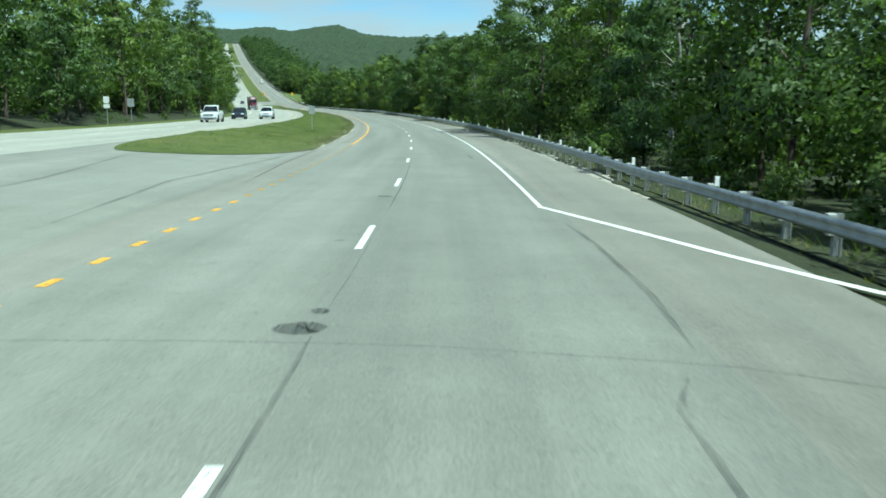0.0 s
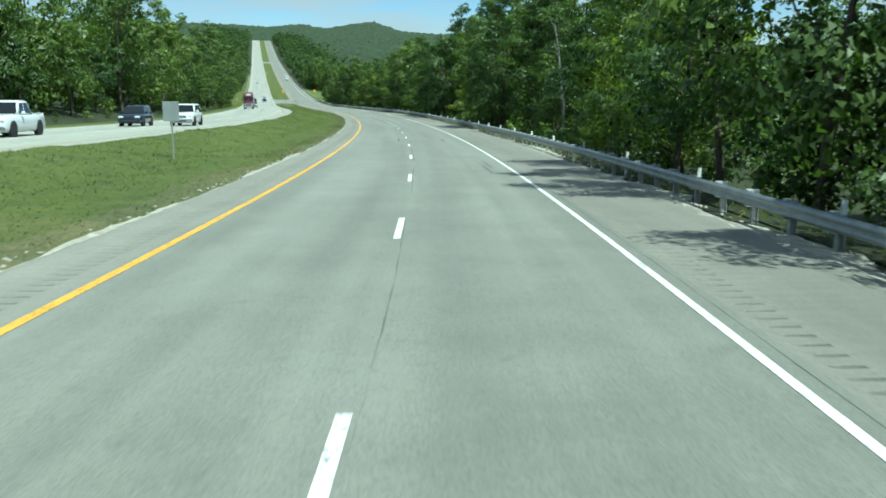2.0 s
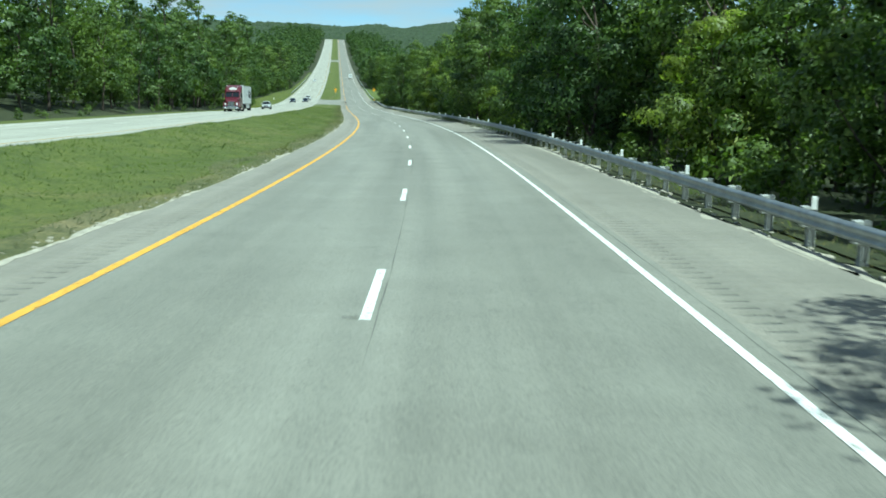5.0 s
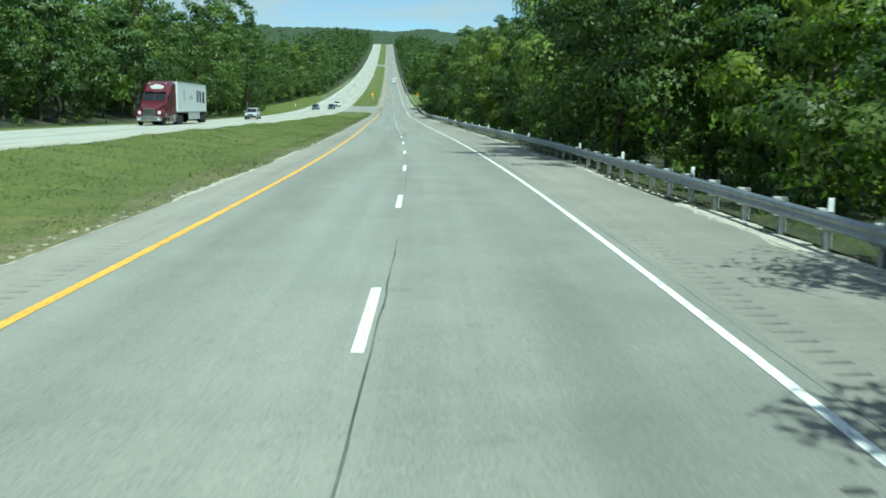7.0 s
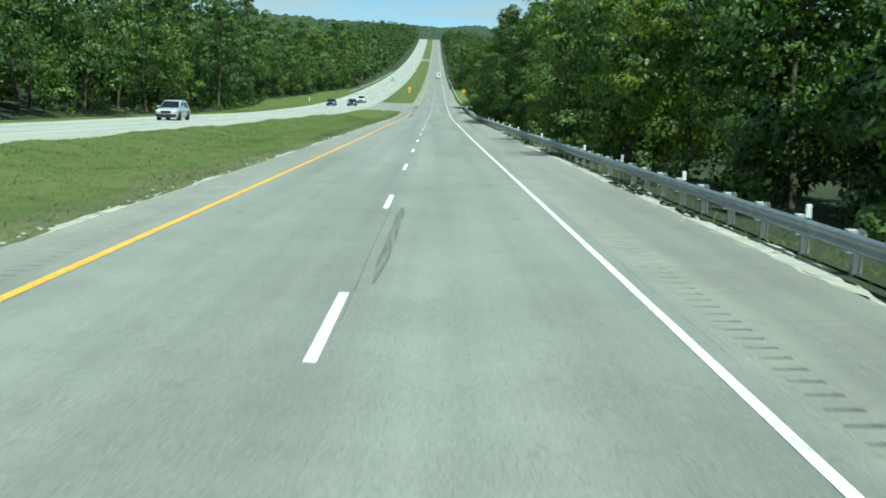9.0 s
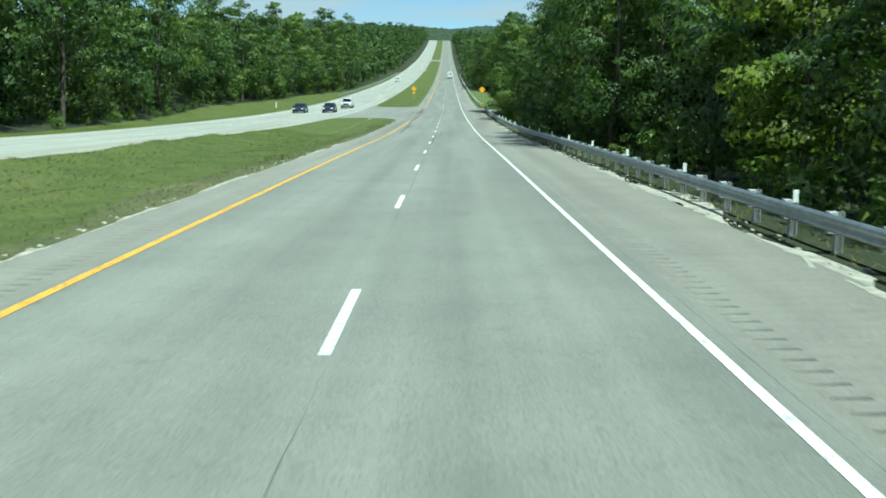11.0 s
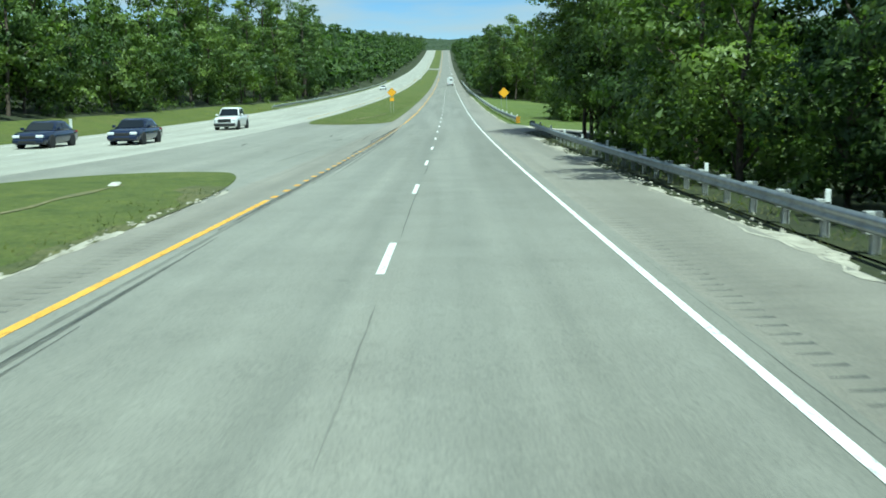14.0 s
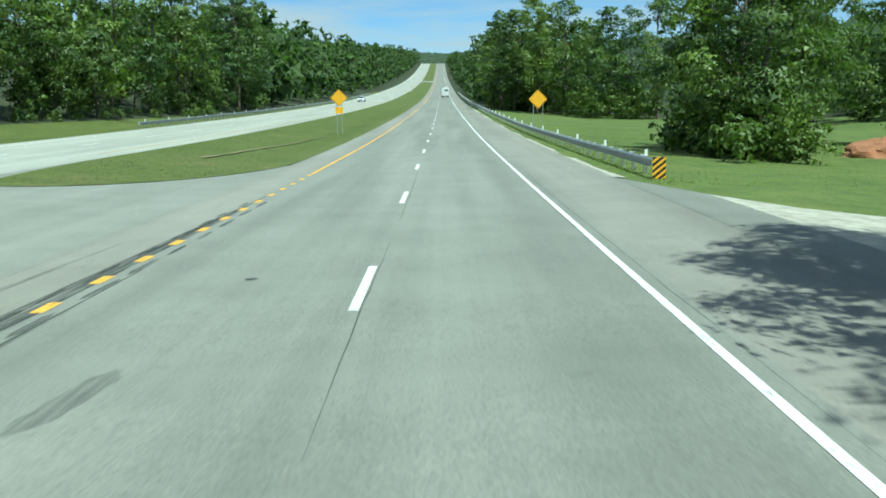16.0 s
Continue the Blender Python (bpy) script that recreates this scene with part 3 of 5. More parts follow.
for pts, w, mat in (
    ([(114.2, -0.54), (119.8, -0.55)], 0.09, RUBBER_MARK), ([(112.8, 2.23), (117.5, 2.25)], 0.09, RUBBER_MARK),
    ([(386, 0.12), (398, 0.13), (406, 0.18), (411, 0.28)], 0.13, FAINT_MARK), ([(394, 0.34), (404, 0.46), (411, 0.66)], 0.08, FAINT_MARK),
    ([(407, -2.77), (414, -2.93), (426, -2.97), (440, -3.2)], 0.1, RUBBER_MARK), ([(414, -2.9), (421, -3.1), (430, -3.28), (444, -3.35), (470, -3.4)], 0.1, FAINT_MARK),
    ([(415, -2.55), (418, -2.56), (424, -2.75), (433, -2.95)], 0.08, RUBBER_MARK), ([(455, -3.0), (480, -3.15), (500, -3.35)], 0.12, FAINT_MARK),
    ([(480.6, -3.79), (485, -4.11), (489, -4.0), (495, -3.93), (509, -3.74)], 0.16, RUBBER_MARK), ([(462, -3.75), (480, -3.85), (500, -3.6)], 0.1, FAINT_MARK),
    ([(450, -5.0), (470, -4.95), (483, -4.93), (492, -5.14), (505, -5.1)], 0.04, FAINT_MARK), ([(484, -4.7), (492, -4.95), (503, -4.6)], 0.12, FAINT_MARK),
    ([(476, -10.6), (479, -10.9)], 0.14, RUBBER_MARK), ([(470, -8.2), (472, -8.3)], 0.1, FAINT_MARK), ([(462, -6.4), (470, -6.3), (476, -6.2)], 0.1, FAINT_MARK), ([(486, -9.6), (488, -9.3)], 0.18, RUBBER_MARK), ([(490, -7.4), (492.5, -7.6)], 0.16, RUBBER_MARK), ([(484, -6.4), (487, -6.2)], 0.14, RUBBER_MARK),
    ([(492.8, -2.07), (493.3, -1.96), (494.5, -1.83)], 0.3, FAINT_MARK), ([(12.6, 3.68), (9.9, 3.81), (5.6, 3.83), (2.9, 3.68)], 0.1, FAINT_MARK), ([(2.0, 3.4), (1.2, 3.14), (-2, 3.1)], 0.07, FAINT_MARK),
    ([(3.2, -4.0), (3.2, -2.5), (3.19, -0.8), (3.04, 1.15), (2.6, 2.96), (2.25, 4.1), (1.7, 4.9), (0.9, 6.2)], 0.022, RUBBER_MARK),
    ([(3.5, -0.22), (3.75, -0.05), (3.8, 0.2)], 0.55, RUBBER_MARK), ([(4.4, 0.06), (4.7, 0.0)], 0.2, RUBBER_MARK), ([(-1.5, 0.12), (1.2, 0.12), (3.4, 0.1)], 0.06, FAINT_MARK), ([(18.2, -0.3), (18.25, 0.05)], 0.35, RUBBER_MARK),
    ([(10, -9), (20, -9.4), (32, -10.8)], 0.14, FAINT_MARK), ([(12, -6), (22, -6.6), (40, -5.6)], 0.16, FAINT_MARK), ([(23, -4.6), (33, -5.0), (46, -5.1)], 0.05, TAR),
    ([(281, 0.3), (285, 0.34), (290, 0.36)], 0.16, FAINT_MARK), ([(85, 2.7), (90, 2.66)], 0.14, FAINT_MARK), ([(36, 2.8), (40, 2.75)], 0.14, FAINT_MARK), ([(88, 2.9), (92, 2.85)], 0.09, FAINT_MARK),
    ([(386, 3.2), (388, 3.25)], 0.12, FAINT_MARK), ([(395, 3.0), (397, 3.1)], 0.1, FAINT_MARK)):
    mark("tyre_mark", pts, w, mat)
for a, b, o, w in ((441, 474, -3.5, 0.14), (472, 512, -3.68, 0.2), (452, 500, -3.3, 0.08)):
    mark("tyre_mark", [(a, o + 0.06), ((a + b) / 2, o), (b, o - 0.04)], w, RUBBER_MARK)
for k in range(22):                              # broken dark stripes either side of the yellow dashes
    for o in (-3.40, -3.86):
        a = 470 + 1.83 * k + r.uniform(0, 0.4)
        mark("tyre_mark", [(a, o + r.normal(0, 0.02)), (a + r.uniform(0.9, 1.5), o + r.normal(0, 0.02))], 0.1, RUBBER_MARK, step=0.2)
for k in range(18):                              # small dark blots on the lanes
    s, o = r.uniform(0, 520), r.choice([-1.9, -0.3, 0.15, 1.9, 2.6]) + r.normal(0, 0.5)
    q = r.uniform(0.05, 0.16)
    mark("tar_blot", [(s, o - q), (s + r.normal(0, 0.05), o + q)], r.uniform(0.08, 0.25), FAINT_MARK if r.uniform() < 0.6 else TAR, step=0.1)


# ---- guard rails: corrugated beam on posts 1.905 m apart ----
def bm_mesh(name, bm, mat):
    me = bpy.data.meshes.new(name)
    bm.normal_update()
    bm.to_mesh(me)
    bm.free()
    me.materials.append(mat)
    return me


def boxes(name, mat, *items, bevel=0.0):
    """Boxes (centre, size) joined into one mesh, with softened edges."""
    bm = bmesh.new()
    for c, size in items:
        bmesh.ops.create_cube(bm, size=1, matrix=Matrix.Translation(c) @ Matrix.Diagonal((*size, 1)))
    if bevel:
        bmesh.ops.bevel(bm, geom=bm.edges[:], offset=bevel, segments=1, affect="EDGES")
    return bm_mesh(name, bm, mat)


RAIL_POST = boxes("post", POST, ((0, 0, -0.13), (0.012, 0.1, 1.5)), ((-0.05, 0, -0.13), (0.012, 0.14, 1.5)), ((0.05, 0, -0.13), (0.012, 0.14, 1.5)))
RAIL_BLOCK = boxes("blockout", POST, ((-0.115, 0, 0.45), (0.13, 0.15, 0.34)), bevel=0.01)
RAIL_TAB = boxes("reflector_tab", plain("white_reflector", (0.85, 0.86, 0.84), 0.4), ((0, -0.075, 0.68), (0.095, 0.012, 0.22)), bevel=0.004)
BEAM_Z = [0.325, 0.333, 0.355, 0.375, 0.415, 0.460, 0.505, 0.545, 0.565, 0.587, 0.595]
BEAM_X = [0.0, -0.03, -0.066, -0.08, -0.08, -0.03, -0.08, -0.08, -0.066, -0.03, 0.0]


GAP = 1.929


def guard_rail(a, b, edge, side, label, tab=4, lift=lambda s: 0.0):
    """Posts, blockouts, reflector tabs and lapped beam lengths; side is +1 where the road lies to its left."""
    top = tagged(new("guard_rail"), label, "guard rail")
    n = int((b - a) / GAP)
    for k in range(n + 1):
        s = a + GAP * k
        base = float(lift(s)) - 0.02
        m = stand(s, edge(s), base, 0 if side > 0 else 180)
        part("post", RAIL_POST, top, "", m)
        part("blockout", RAIL_BLOCK, top, "", m)
        if k % tab == 1:
            part("reflector_tab", RAIL_TAB, top, "white reflector tab", m)
        if k % 4 == 0 and k < n:
            ss = np.linspace(s - 0.12, min(s + 4 * GAP, a + GAP * n) + 0.12, 9)
            zz, xx = np.array(BEAM_Z), np.array(BEAM_X) * side
            grid_s = np.repeat(ss[:, None], 11, 1)
            proud = 0.004 * (k // 4 % 2)
            off = np.array([edge(q) for q in ss])[:, None] + (-0.185 - proud) * side + xx[None]
            up = np.array([float(lift(q)) for q in ss])[:, None] + zz[None] - 0.02
            v = xyz(grid_s, off, up).reshape(-1, 3)
            i = (np.arange(8)[:, None] * 11 + np.arange(10)).ravel()
            part("beam", mesh_of("beam", v, np.stack([i, i + 1, i + 12, i + 11], 1), STEEL, None, True), top)
    return top


rail_edge = lambda s: float(np.interp(s, [-60, 0, 20, 60, 98, 200, 284, 420, 499, 520, 560, 900], [9.0, 7.75, 6.95, 6.85, 6.8, 6.95, 7.05, 7.1, 7.6, 7.6, 7.35, 7.2]))
guard_rail(-18.08, 499.2, rail_edge, 1, "long galvanised steel guard rail on steel posts with white reflector tabs")
guard_rail(515.6, 860, rail_edge, 1, "galvanised steel guard rail beyond the driveway")
guard_rail(574, 860, lambda s: -26.9, -1, "galvanised steel guard rail along the oncoming carriageway", lift=lambda s: float(far_lift(s)))
guard_rail(888, 925, lambda s: -12.3, 1, "short dark guard rail on the median beside the oncoming carriageway", lift=lambda s: float(far_lift(s)))


# ---- trees ----
SUN_DIR = np.array([math.sin(SUN_TURN) * math.cos(SUN_UP), math.cos(SUN_TURN) * math.cos(SUN_UP), math.sin(SUN_UP)])
DEADWOOD = plain("grey_deadwood", (0.34, 0.31, 0.28), 0.95, 0, 0.25, 5)

def tris(centres, normals, size, rng, jitter=0.6):
    """Small pointed leaf sprays, one bent triangle each."""
    n = len(centres)
    nn = normals + rng.normal(0, jitter, (n, 3))
    nn /= np.linalg.norm(nn, axis=1, keepdims=True) + 1e-9
    a = np.cross(nn, rng.normal(0, 1, (n, 3)))
    a /= np.linalg.norm(a, axis=1, keepdims=True) + 1e-9
    b = np.cross(nn, a)
    size = np.asarray(size).reshape(-1, 1) * rng.uniform(0.55, 1.35, (n, 1))
    tri = np.stack([centres - b * size * 0.42, centres + b * size * 0.42, centres + a * size * 1.2 - nn * size * rng.uniform(0, 0.5, (n, 1))], 1)
    soft = normals / (np.linalg.norm(normals, axis=1, keepdims=True) + 1e-9) + rng.normal(0, 0.3 * jitter, (n, 3))
    soft /= np.linalg.norm(soft, axis=1, keepdims=True) + 1e-9
    face = np.cross(tri[:, 1] - tri[:, 0], tri[:, 2] - tri[:, 0])
    lit = np.where((soft @ SUN_DIR > 0)[:, None], SUN_DIR, soft)
    turned = (face * lit).sum(1) < 0                        # leaves turn to the light, those on the shaded side out of the crown
    tri[turned] = tri[turned][:, [1, 0, 2]]
    return tri.reshape(-1, 3), np.repeat(soft, 3, 0)


def crown_leaves(rng, height, base, width, lobes, clumps, leaves, size, inner=80):
    """Lobes in an uneven envelope; clumps on the outer and upper side of each lobe; leaves round each clump; inner sprays that close the lobe."""
    t = (np.arange(lobes) + rng.uniform(0.1, 0.9, lobes)) / lobes
    env = width * np.sin(np.pi * np.clip(0.2 + 0.74 * t, 0, 1)) ** 0.75 * rng.uniform(0.72, 1.12, lobes)
    ang = np.arange(lobes) * 2.4 + rng.uniform(0, 1.0, lobes)
    big = width * rng.uniform(0.27, 0.43, lobes) * (1.12 - 0.42 * t) * (16 / lobes) ** 0.33
    out = np.maximum(env - big * 0.9, 0.1) * np.where(np.arange(lobes) % 4 == 3, 0.3, rng.uniform(0.7, 1.0, lobes))
    mid = np.stack([out * np.cos(ang), out * np.sin(ang), base + big * 0.55 + (height - base - big * 1.45) * t], 1)
    away = mid * np.array([1, 1, 0]) / (np.linalg.norm(mid[:, :2], axis=1, keepdims=True) + 0.2)
    e = rng.normal(0, 1, (lobes, clumps, 3)) + 0.55 * away[:, None] + np.array([0, 0, 0.25])
    e /= np.linalg.norm(e, axis=2, keepdims=True)
    c = mid[:, None] + e * big[:, None, None] * np.array([1, 1, 0.82]) * rng.uniform(0.62, 0.98, (lobes, clumps, 1))
    r = (big[:, None] * rng.uniform(0.26, 0.5, (lobes, clumps)))[..., None, None]
    d = rng.normal(0, 1, (lobes, clumps, leaves, 3)) + 0.4 * e[:, :, None] + np.array([0, 0, 0.25])
    d /= np.linalg.norm(d, axis=3, keepdims=True)
    p = c[:, :, None] + d * r * rng.uniform(0.45, 1.2, (lobes, clumps, leaves, 1)) * np.array([1.25, 1.25, 0.6])
    p[..., 2] = np.maximum(p[..., 2], 0.05)
    n = 0.75 * d + 0.8 * e[:, :, None] + 0.35 * away[:, None, None] + np.array([0, 0, 0.2])
    q, soft = tris(p.reshape(-1, 3), n.reshape(-1, 3), size, rng, 0.55)
    d = rng.normal(0, 1, (lobes, inner, 3))                  # larger sprays deep inside, which close the lobe
    d /= np.linalg.norm(d, axis=2, keepdims=True)
    k = mid[:, None] + d * big[:, None, None] * np.array([1, 1, 0.82]) * rng.uniform(0.2, 0.8, (lobes, inner, 1))
    k[..., 2] = np.maximum(k[..., 2], 0.05)
    q2, soft2 = tris(k.reshape(-1, 3), (d + np.array([0, 0, 0.2])).reshape(-1, 3), np.minimum(np.repeat(big, inner) * (1.35 / inner ** 0.5), 1.7 * size), rng, 0.7)
    return mid, np.concatenate([q, q2]), np.concatenate([soft, soft2])


def tube(path, radii, sides=7):
    """A tapered limb along a path."""
    v, f = [], []
    for k, (q, r) in enumerate(zip(path, radii)):
        for j in range(sides):
            w = 2 * math.pi * j / sides
            v.append((q[0] + r * math.cos(w), q[1] + r * math.sin(w), q[2]))
            if k:
                a, b = (k - 1) * sides + j, (k - 1) * sides + (j + 1) % sides
                f.append((a, b, b + sides, a + sides))
    return v, f


def make_tree(seed, height, base, width, lobes, clumps, leaves, size, mat, inner=80):
    """A tapered, slightly crooked trunk with a limb into each of the larger lobes, and a crown of leaves."""
    rng = np.random.default_rng(seed)
    top = tagged(new("tree"))
    c, q, soft = crown_leaves(rng, height, base, width, lobes, clumps, leaves, size, inner)
    wob = rng.normal(0, 0.16, (6, 2)).cumsum(0)
    zs = np.linspace(-0.6, height * 0.84, 6)
    axis = np.column_stack([wob - wob[0], zs])
    v, f = tube(axis, np.linspace(0.05 + height * 0.006, 0.035, 6))
    for k in range(0, len(c), 2):
        z0 = max(base * 0.55 + 0.3, c[k][2] - rng.uniform(0.8, 2.4))
        st = np.array([np.interp(z0, zs, axis[:, 0]), np.interp(z0, zs, axis[:, 1]), z0])
        v2, f2 = tube([st, (st + c[k]) / 2 + np.array([0, 0, -0.2]), c[k]], [0.07, 0.045, 0.015], 5)
        o = len(v)
        v += v2
        f += [tuple(i + o for i in g) for g in f2]
    part("trunk", mesh_of("trunk", v, f, BARK, None, True), top, "brown bark trunk with limbs")
    part("crown", mesh_of("crown", q, np.arange(len(q)).reshape(-1, 3), mat, None, True, soft), top, "dense green leaf crown")
    return top


def loose_crowns(name, spots, shapes, mat, label, category):
    """Many crowns joined into one mesh of woods; spots: x, y, z, scale, turn, shape."""
    out, outn = [], []
    for x, y, z, sc, turn, k in spots:
        q, w = shapes[int(k)]
        c, s_ = math.cos(turn) * sc, math.sin(turn) * sc
        cn, sn = math.cos(turn), math.sin(turn)
        outn.append(np.stack([w[:, 0] * cn - w[:, 1] * sn, w[:, 0] * sn + w[:, 1] * cn, w[:, 2]], 1))
        out.append(np.stack([q[:, 0] * c - q[:, 1] * s_ + x, q[:, 0] * s_ + q[:, 1] * c + y, q[:, 2] * sc + z], 1))
    v = np.concatenate(out)
    return tagged(new(name, mesh_of(name, v, np.arange(len(v)).reshape(-1, 3), mat, None, True, np.concatenate(outn))), label, category, kind="stuff")


def leaf_shape(seed, height, base, width, lobes, clumps, leaves, size, inner=22):
    return crown_leaves(np.random.default_rng(seed), height, base, width, lobes, clumps, leaves, size, inner)[1:]


rng = np.random.default_rng(5)
FORMS = ((11, 13, 0.9, 4.1), (12, 11, 0.4, 3.9), (13, 15, 1.6, 4.3), (14, 8, 0.0, 3.1), (15, 13.5, 0.9, 3.6), (16, 5.5, 0.0, 2.6))
# the same forms twice: fine leaves for trees close to the lane, coarser sprays for those farther off
KINDS = [make_tree(sd, h, b, w, int(8 + 0.8 * h), 9, 56, 0.15, LEAF, 100) for sd, h, b, w in FORMS] + [make_tree(sd, h, b + 0.8, w, int(8 + 0.8 * h), 7, 32, 0.2, LEAF, 40) for sd, h, b, w in FORMS]
KINDS += [make_tree(91, 7.5, 0.3, 3.6, 14, 9, 60, 0.15, LEAF_BRIGHT), make_tree(92, 9.5, 0.6, 3.4, 15, 9, 60, 0.15, LEAF_BRIGHT)]
KINDS += [make_tree(93, 15, 1.9, 4.6, 20, 9, 54, 0.155, LEAF)]
LOOKS = ["tall leafy green roadside tree with dense crown", "rounded leafy green tree at the wood's edge", "tall broad-leaved tree with bare lower trunk", "small leafy tree at the wood's edge", "slender tall leafy tree among the roadside woods", "low bushy green tree beside the road"] * 2 + ["pale yellow-green young tree reaching over the guard rail"] * 2 + ["tall tree with a bare lower trunk beside the driveway"]
for k, t in enumerate(KINDS):
    tagged(t, LOOKS[k], "tree", "roadside trees")
used = set()


CLEAR = ((76, 108), (219, 239), (251, 270), (306, 324), (452, 476))       # sunny gaps round the pale young trees


def plant(k, s, off, turn, sc):
    if 10.5 < off < 20 and k < 12 and any(a < s < b for a, b in CLEAR):
        return
    up = float(rise(s, off)) - 0.05
    m = stand(s, off, up, turn) @ Matrix.Diagonal((sc, sc, sc * rng.uniform(0.9, 1.12), 1))
    if k in used:
        o = copy_thing(KINDS[k], Matrix.Identity(4))
        o.matrix_basis = m
    else:
        used.add(k)
        KINDS[k].matrix_basis = m


s = -22.0
while s < 470:                       # wood's edge behind the guard rail
    plant(int(rng.choice([0, 1, 1, 3, 3, 4, 5])), s, rng.uniform(11.7, 13.8), rng.uniform(0, 360), rng.uniform(0.85, 1.15))
    s += rng.uniform(4.1, 6.0)
s = -20.0
while s < 468:                       # taller trees just behind
    low = any(a < s < b for a, b in ((15, 60), (92, 125), (222, 262), (420, 460)))
    plant(6 + int(rng.choice([0, 2, 2, 4])), s, rng.uniform(15.2, 18.0), rng.uniform(0, 360), rng.uniform(0.7, 0.9) if low else rng.uniform(0.95, 1.2))
    s += rng.uniform(8, 12)
for s, off, k, sc in ((531, 15.6, 1, 1.15), (536, 17.0, 0, 1.15), (546, 29.5, 3, 1.2), (538, 15.5, 3, 1.1), (540, 18.5, 4, 1.15), (546, 22, 2, 1.1), (553, 26, 0, 1.2), (580, 47, 8, 1.2), (590, 41, 6, 1.2), (600, 36, 10, 1.2), (516, 55, 6, 1.2), (506, 58, 8, 1.2),
                      (612, 29, 6, 1.2), (620, 24, 10, 1.3), (626, 28, 8, 1.2), (632, 20, 6, 1.3), (637, 24, 7, 1.3), (641, 16, 8, 1.25), (645, 19, 6, 1.35), (648, 13, 10, 1.3), (653, 15.5, 8, 1.3), (656, 11.5, 6, 1.3), (661, 13, 7, 1.3), (667, 11.5, 8, 1.25), (674, 12, 10, 1.3), (682, 11.5, 6, 1.3)):
    plant(k, s, off, rng.uniform(0, 360), sc)
for s, off, sc in ((484, 11.2, 1.1), (487.5, 10.9, 1.1), (491, 11.0, 1.1), (494.5, 12.0, 1.1), (492.6, 10.7, 1.15), (493.6, 13.6, 1.1), (490.0, 13.4, 1.1), (481, 16.5, 1.0), (488, 16.5, 1.0)):          # tall trees with bare lower trunks beside the driveway
    plant(14, s, off, rng.uniform(0, 360), sc)
s = 45.0
while s < 650:                       # wood's edge beyond the oncoming carriageway
    off = float(verge_out(s)) - 1.0 - (1.4 if 90 < s < 330 else 0)
    plant(6 + int(rng.choice([0, 1, 1, 4, 3, 3, 5, 2])), s, off - rng.uniform(0, 3.0), rng.uniform(0, 360), rng.uniform(0.9, 1.2) * (1.42 if s > 480 else 1.35 if s > 290 else 1.05 if s > 120 else 1.15))
    s += rng.uniform(4.6, 7.0)

for s, off, k, sc in ((472, 13.2, 1, 1.1), (477, 13.4, 0, 1.0), (481, 12.9, 3, 1.2), (485.5, 12.8, 1, 1.0), (489, 13.2, 0, 0.95), (475, 12.4, 5, 1.0), (487, 12.2, 5, 1.0)):
    plant(k, s, off, rng.uniform(0, 360), sc)              # leafy trees down to the ground beside the rail's end
for s, off, k, sc in ((66, 10.0, 0, 0.95), (76, 10.0, 1, 1.1), (82, 9.7, 0, 1.0), (87.5, 9.7, 0, 0.95), (143, 9.8, 0, 1.0), (149, 9.9, 1, 1.1), (196, 10.1, 1, 1.1), (203, 10.0, 0, 1.0), (210, 10.2, 1, 1.15), (249, 9.6, 1, 1.2), (254, 9.7, 0, 1.05), (312, 10.2, 1, 1.0), (330, 10.1, 1, 1.05), (380, 10.0, 0, 1.0), (386, 10.1, 1, 1.2), (392, 10.1, 0, 1.05), (398, 10.4, 1, 1.2), (404, 10.5, 0, 1.0), (452, 10.2, 1, 1.1), (458, 10.3, 0, 1.05), (216.5, 10.3, 1, 1.05), (243, 10.3, 0, 1.0), (260, 10.2, 1, 1.1)):
    plant(k, s, off - 0.5, rng.uniform(0, 360), sc)          # trees that lean over the guard rail and shade the shoulder

for s, off, k, sc in ((93, 11.2, 12, 1.0), (97, 11.4, 13, 0.95), (102, 12.2, 12, 1.05), (228, 11.0, 12, 1.0), (232.5, 11.2, 13, 0.9), (236, 12.2, 12, 1.0), (459, 11.2, 12, 1.0), (463, 11.0, 13, 1.0), (467, 11.3, 12, 1.1), (472, 11.8, 13, 1.0), (106.5, 11.6, 13, 1.0), (240, 11.8, 13, 1.0), (262, 11.3, 12, 1.05), (267, 11.5, 13, 1.05), (309, 11.4, 13, 1.1), (314.5, 11.3, 12, 1.15), (320, 11.6, 13, 1.1), (30, 12, 12, 0.9), (182, 11.6, 12, 0.85), (300, 12.2, 13, 0.95), (360, 12, 13, 1.0)):
    plant(k, s, off, rng.uniform(0, 360), sc)

for s, off in ((74, 13.4), (242, 13.4), (268, 15.5), (273, 16.5), (278, 15.2), (283, 16.2), (248, 13.2), (254, 13.4), (260, 13.6), (267, 13.8), (141, 13.8), (148, 13.4), (155, 14), (163, 13.6), (378, 13.6), (385, 14), (392, 13.5), (399, 14), (190, 13.6), (197, 13.8), (204, 13.4), (211, 13.8), (305, 13.8), (313, 13.6), (424, 13.6), (430, 13.3), (436, 13.8), (447, 13.8), (453, 13.4), (458, 12.4), (464, 12.8), (470, 14.0), (476, 14.2)):
    plant(8, s, off, rng.uniform(0, 360), rng.uniform(1.0, 1.15))     # tall dark trees close behind those

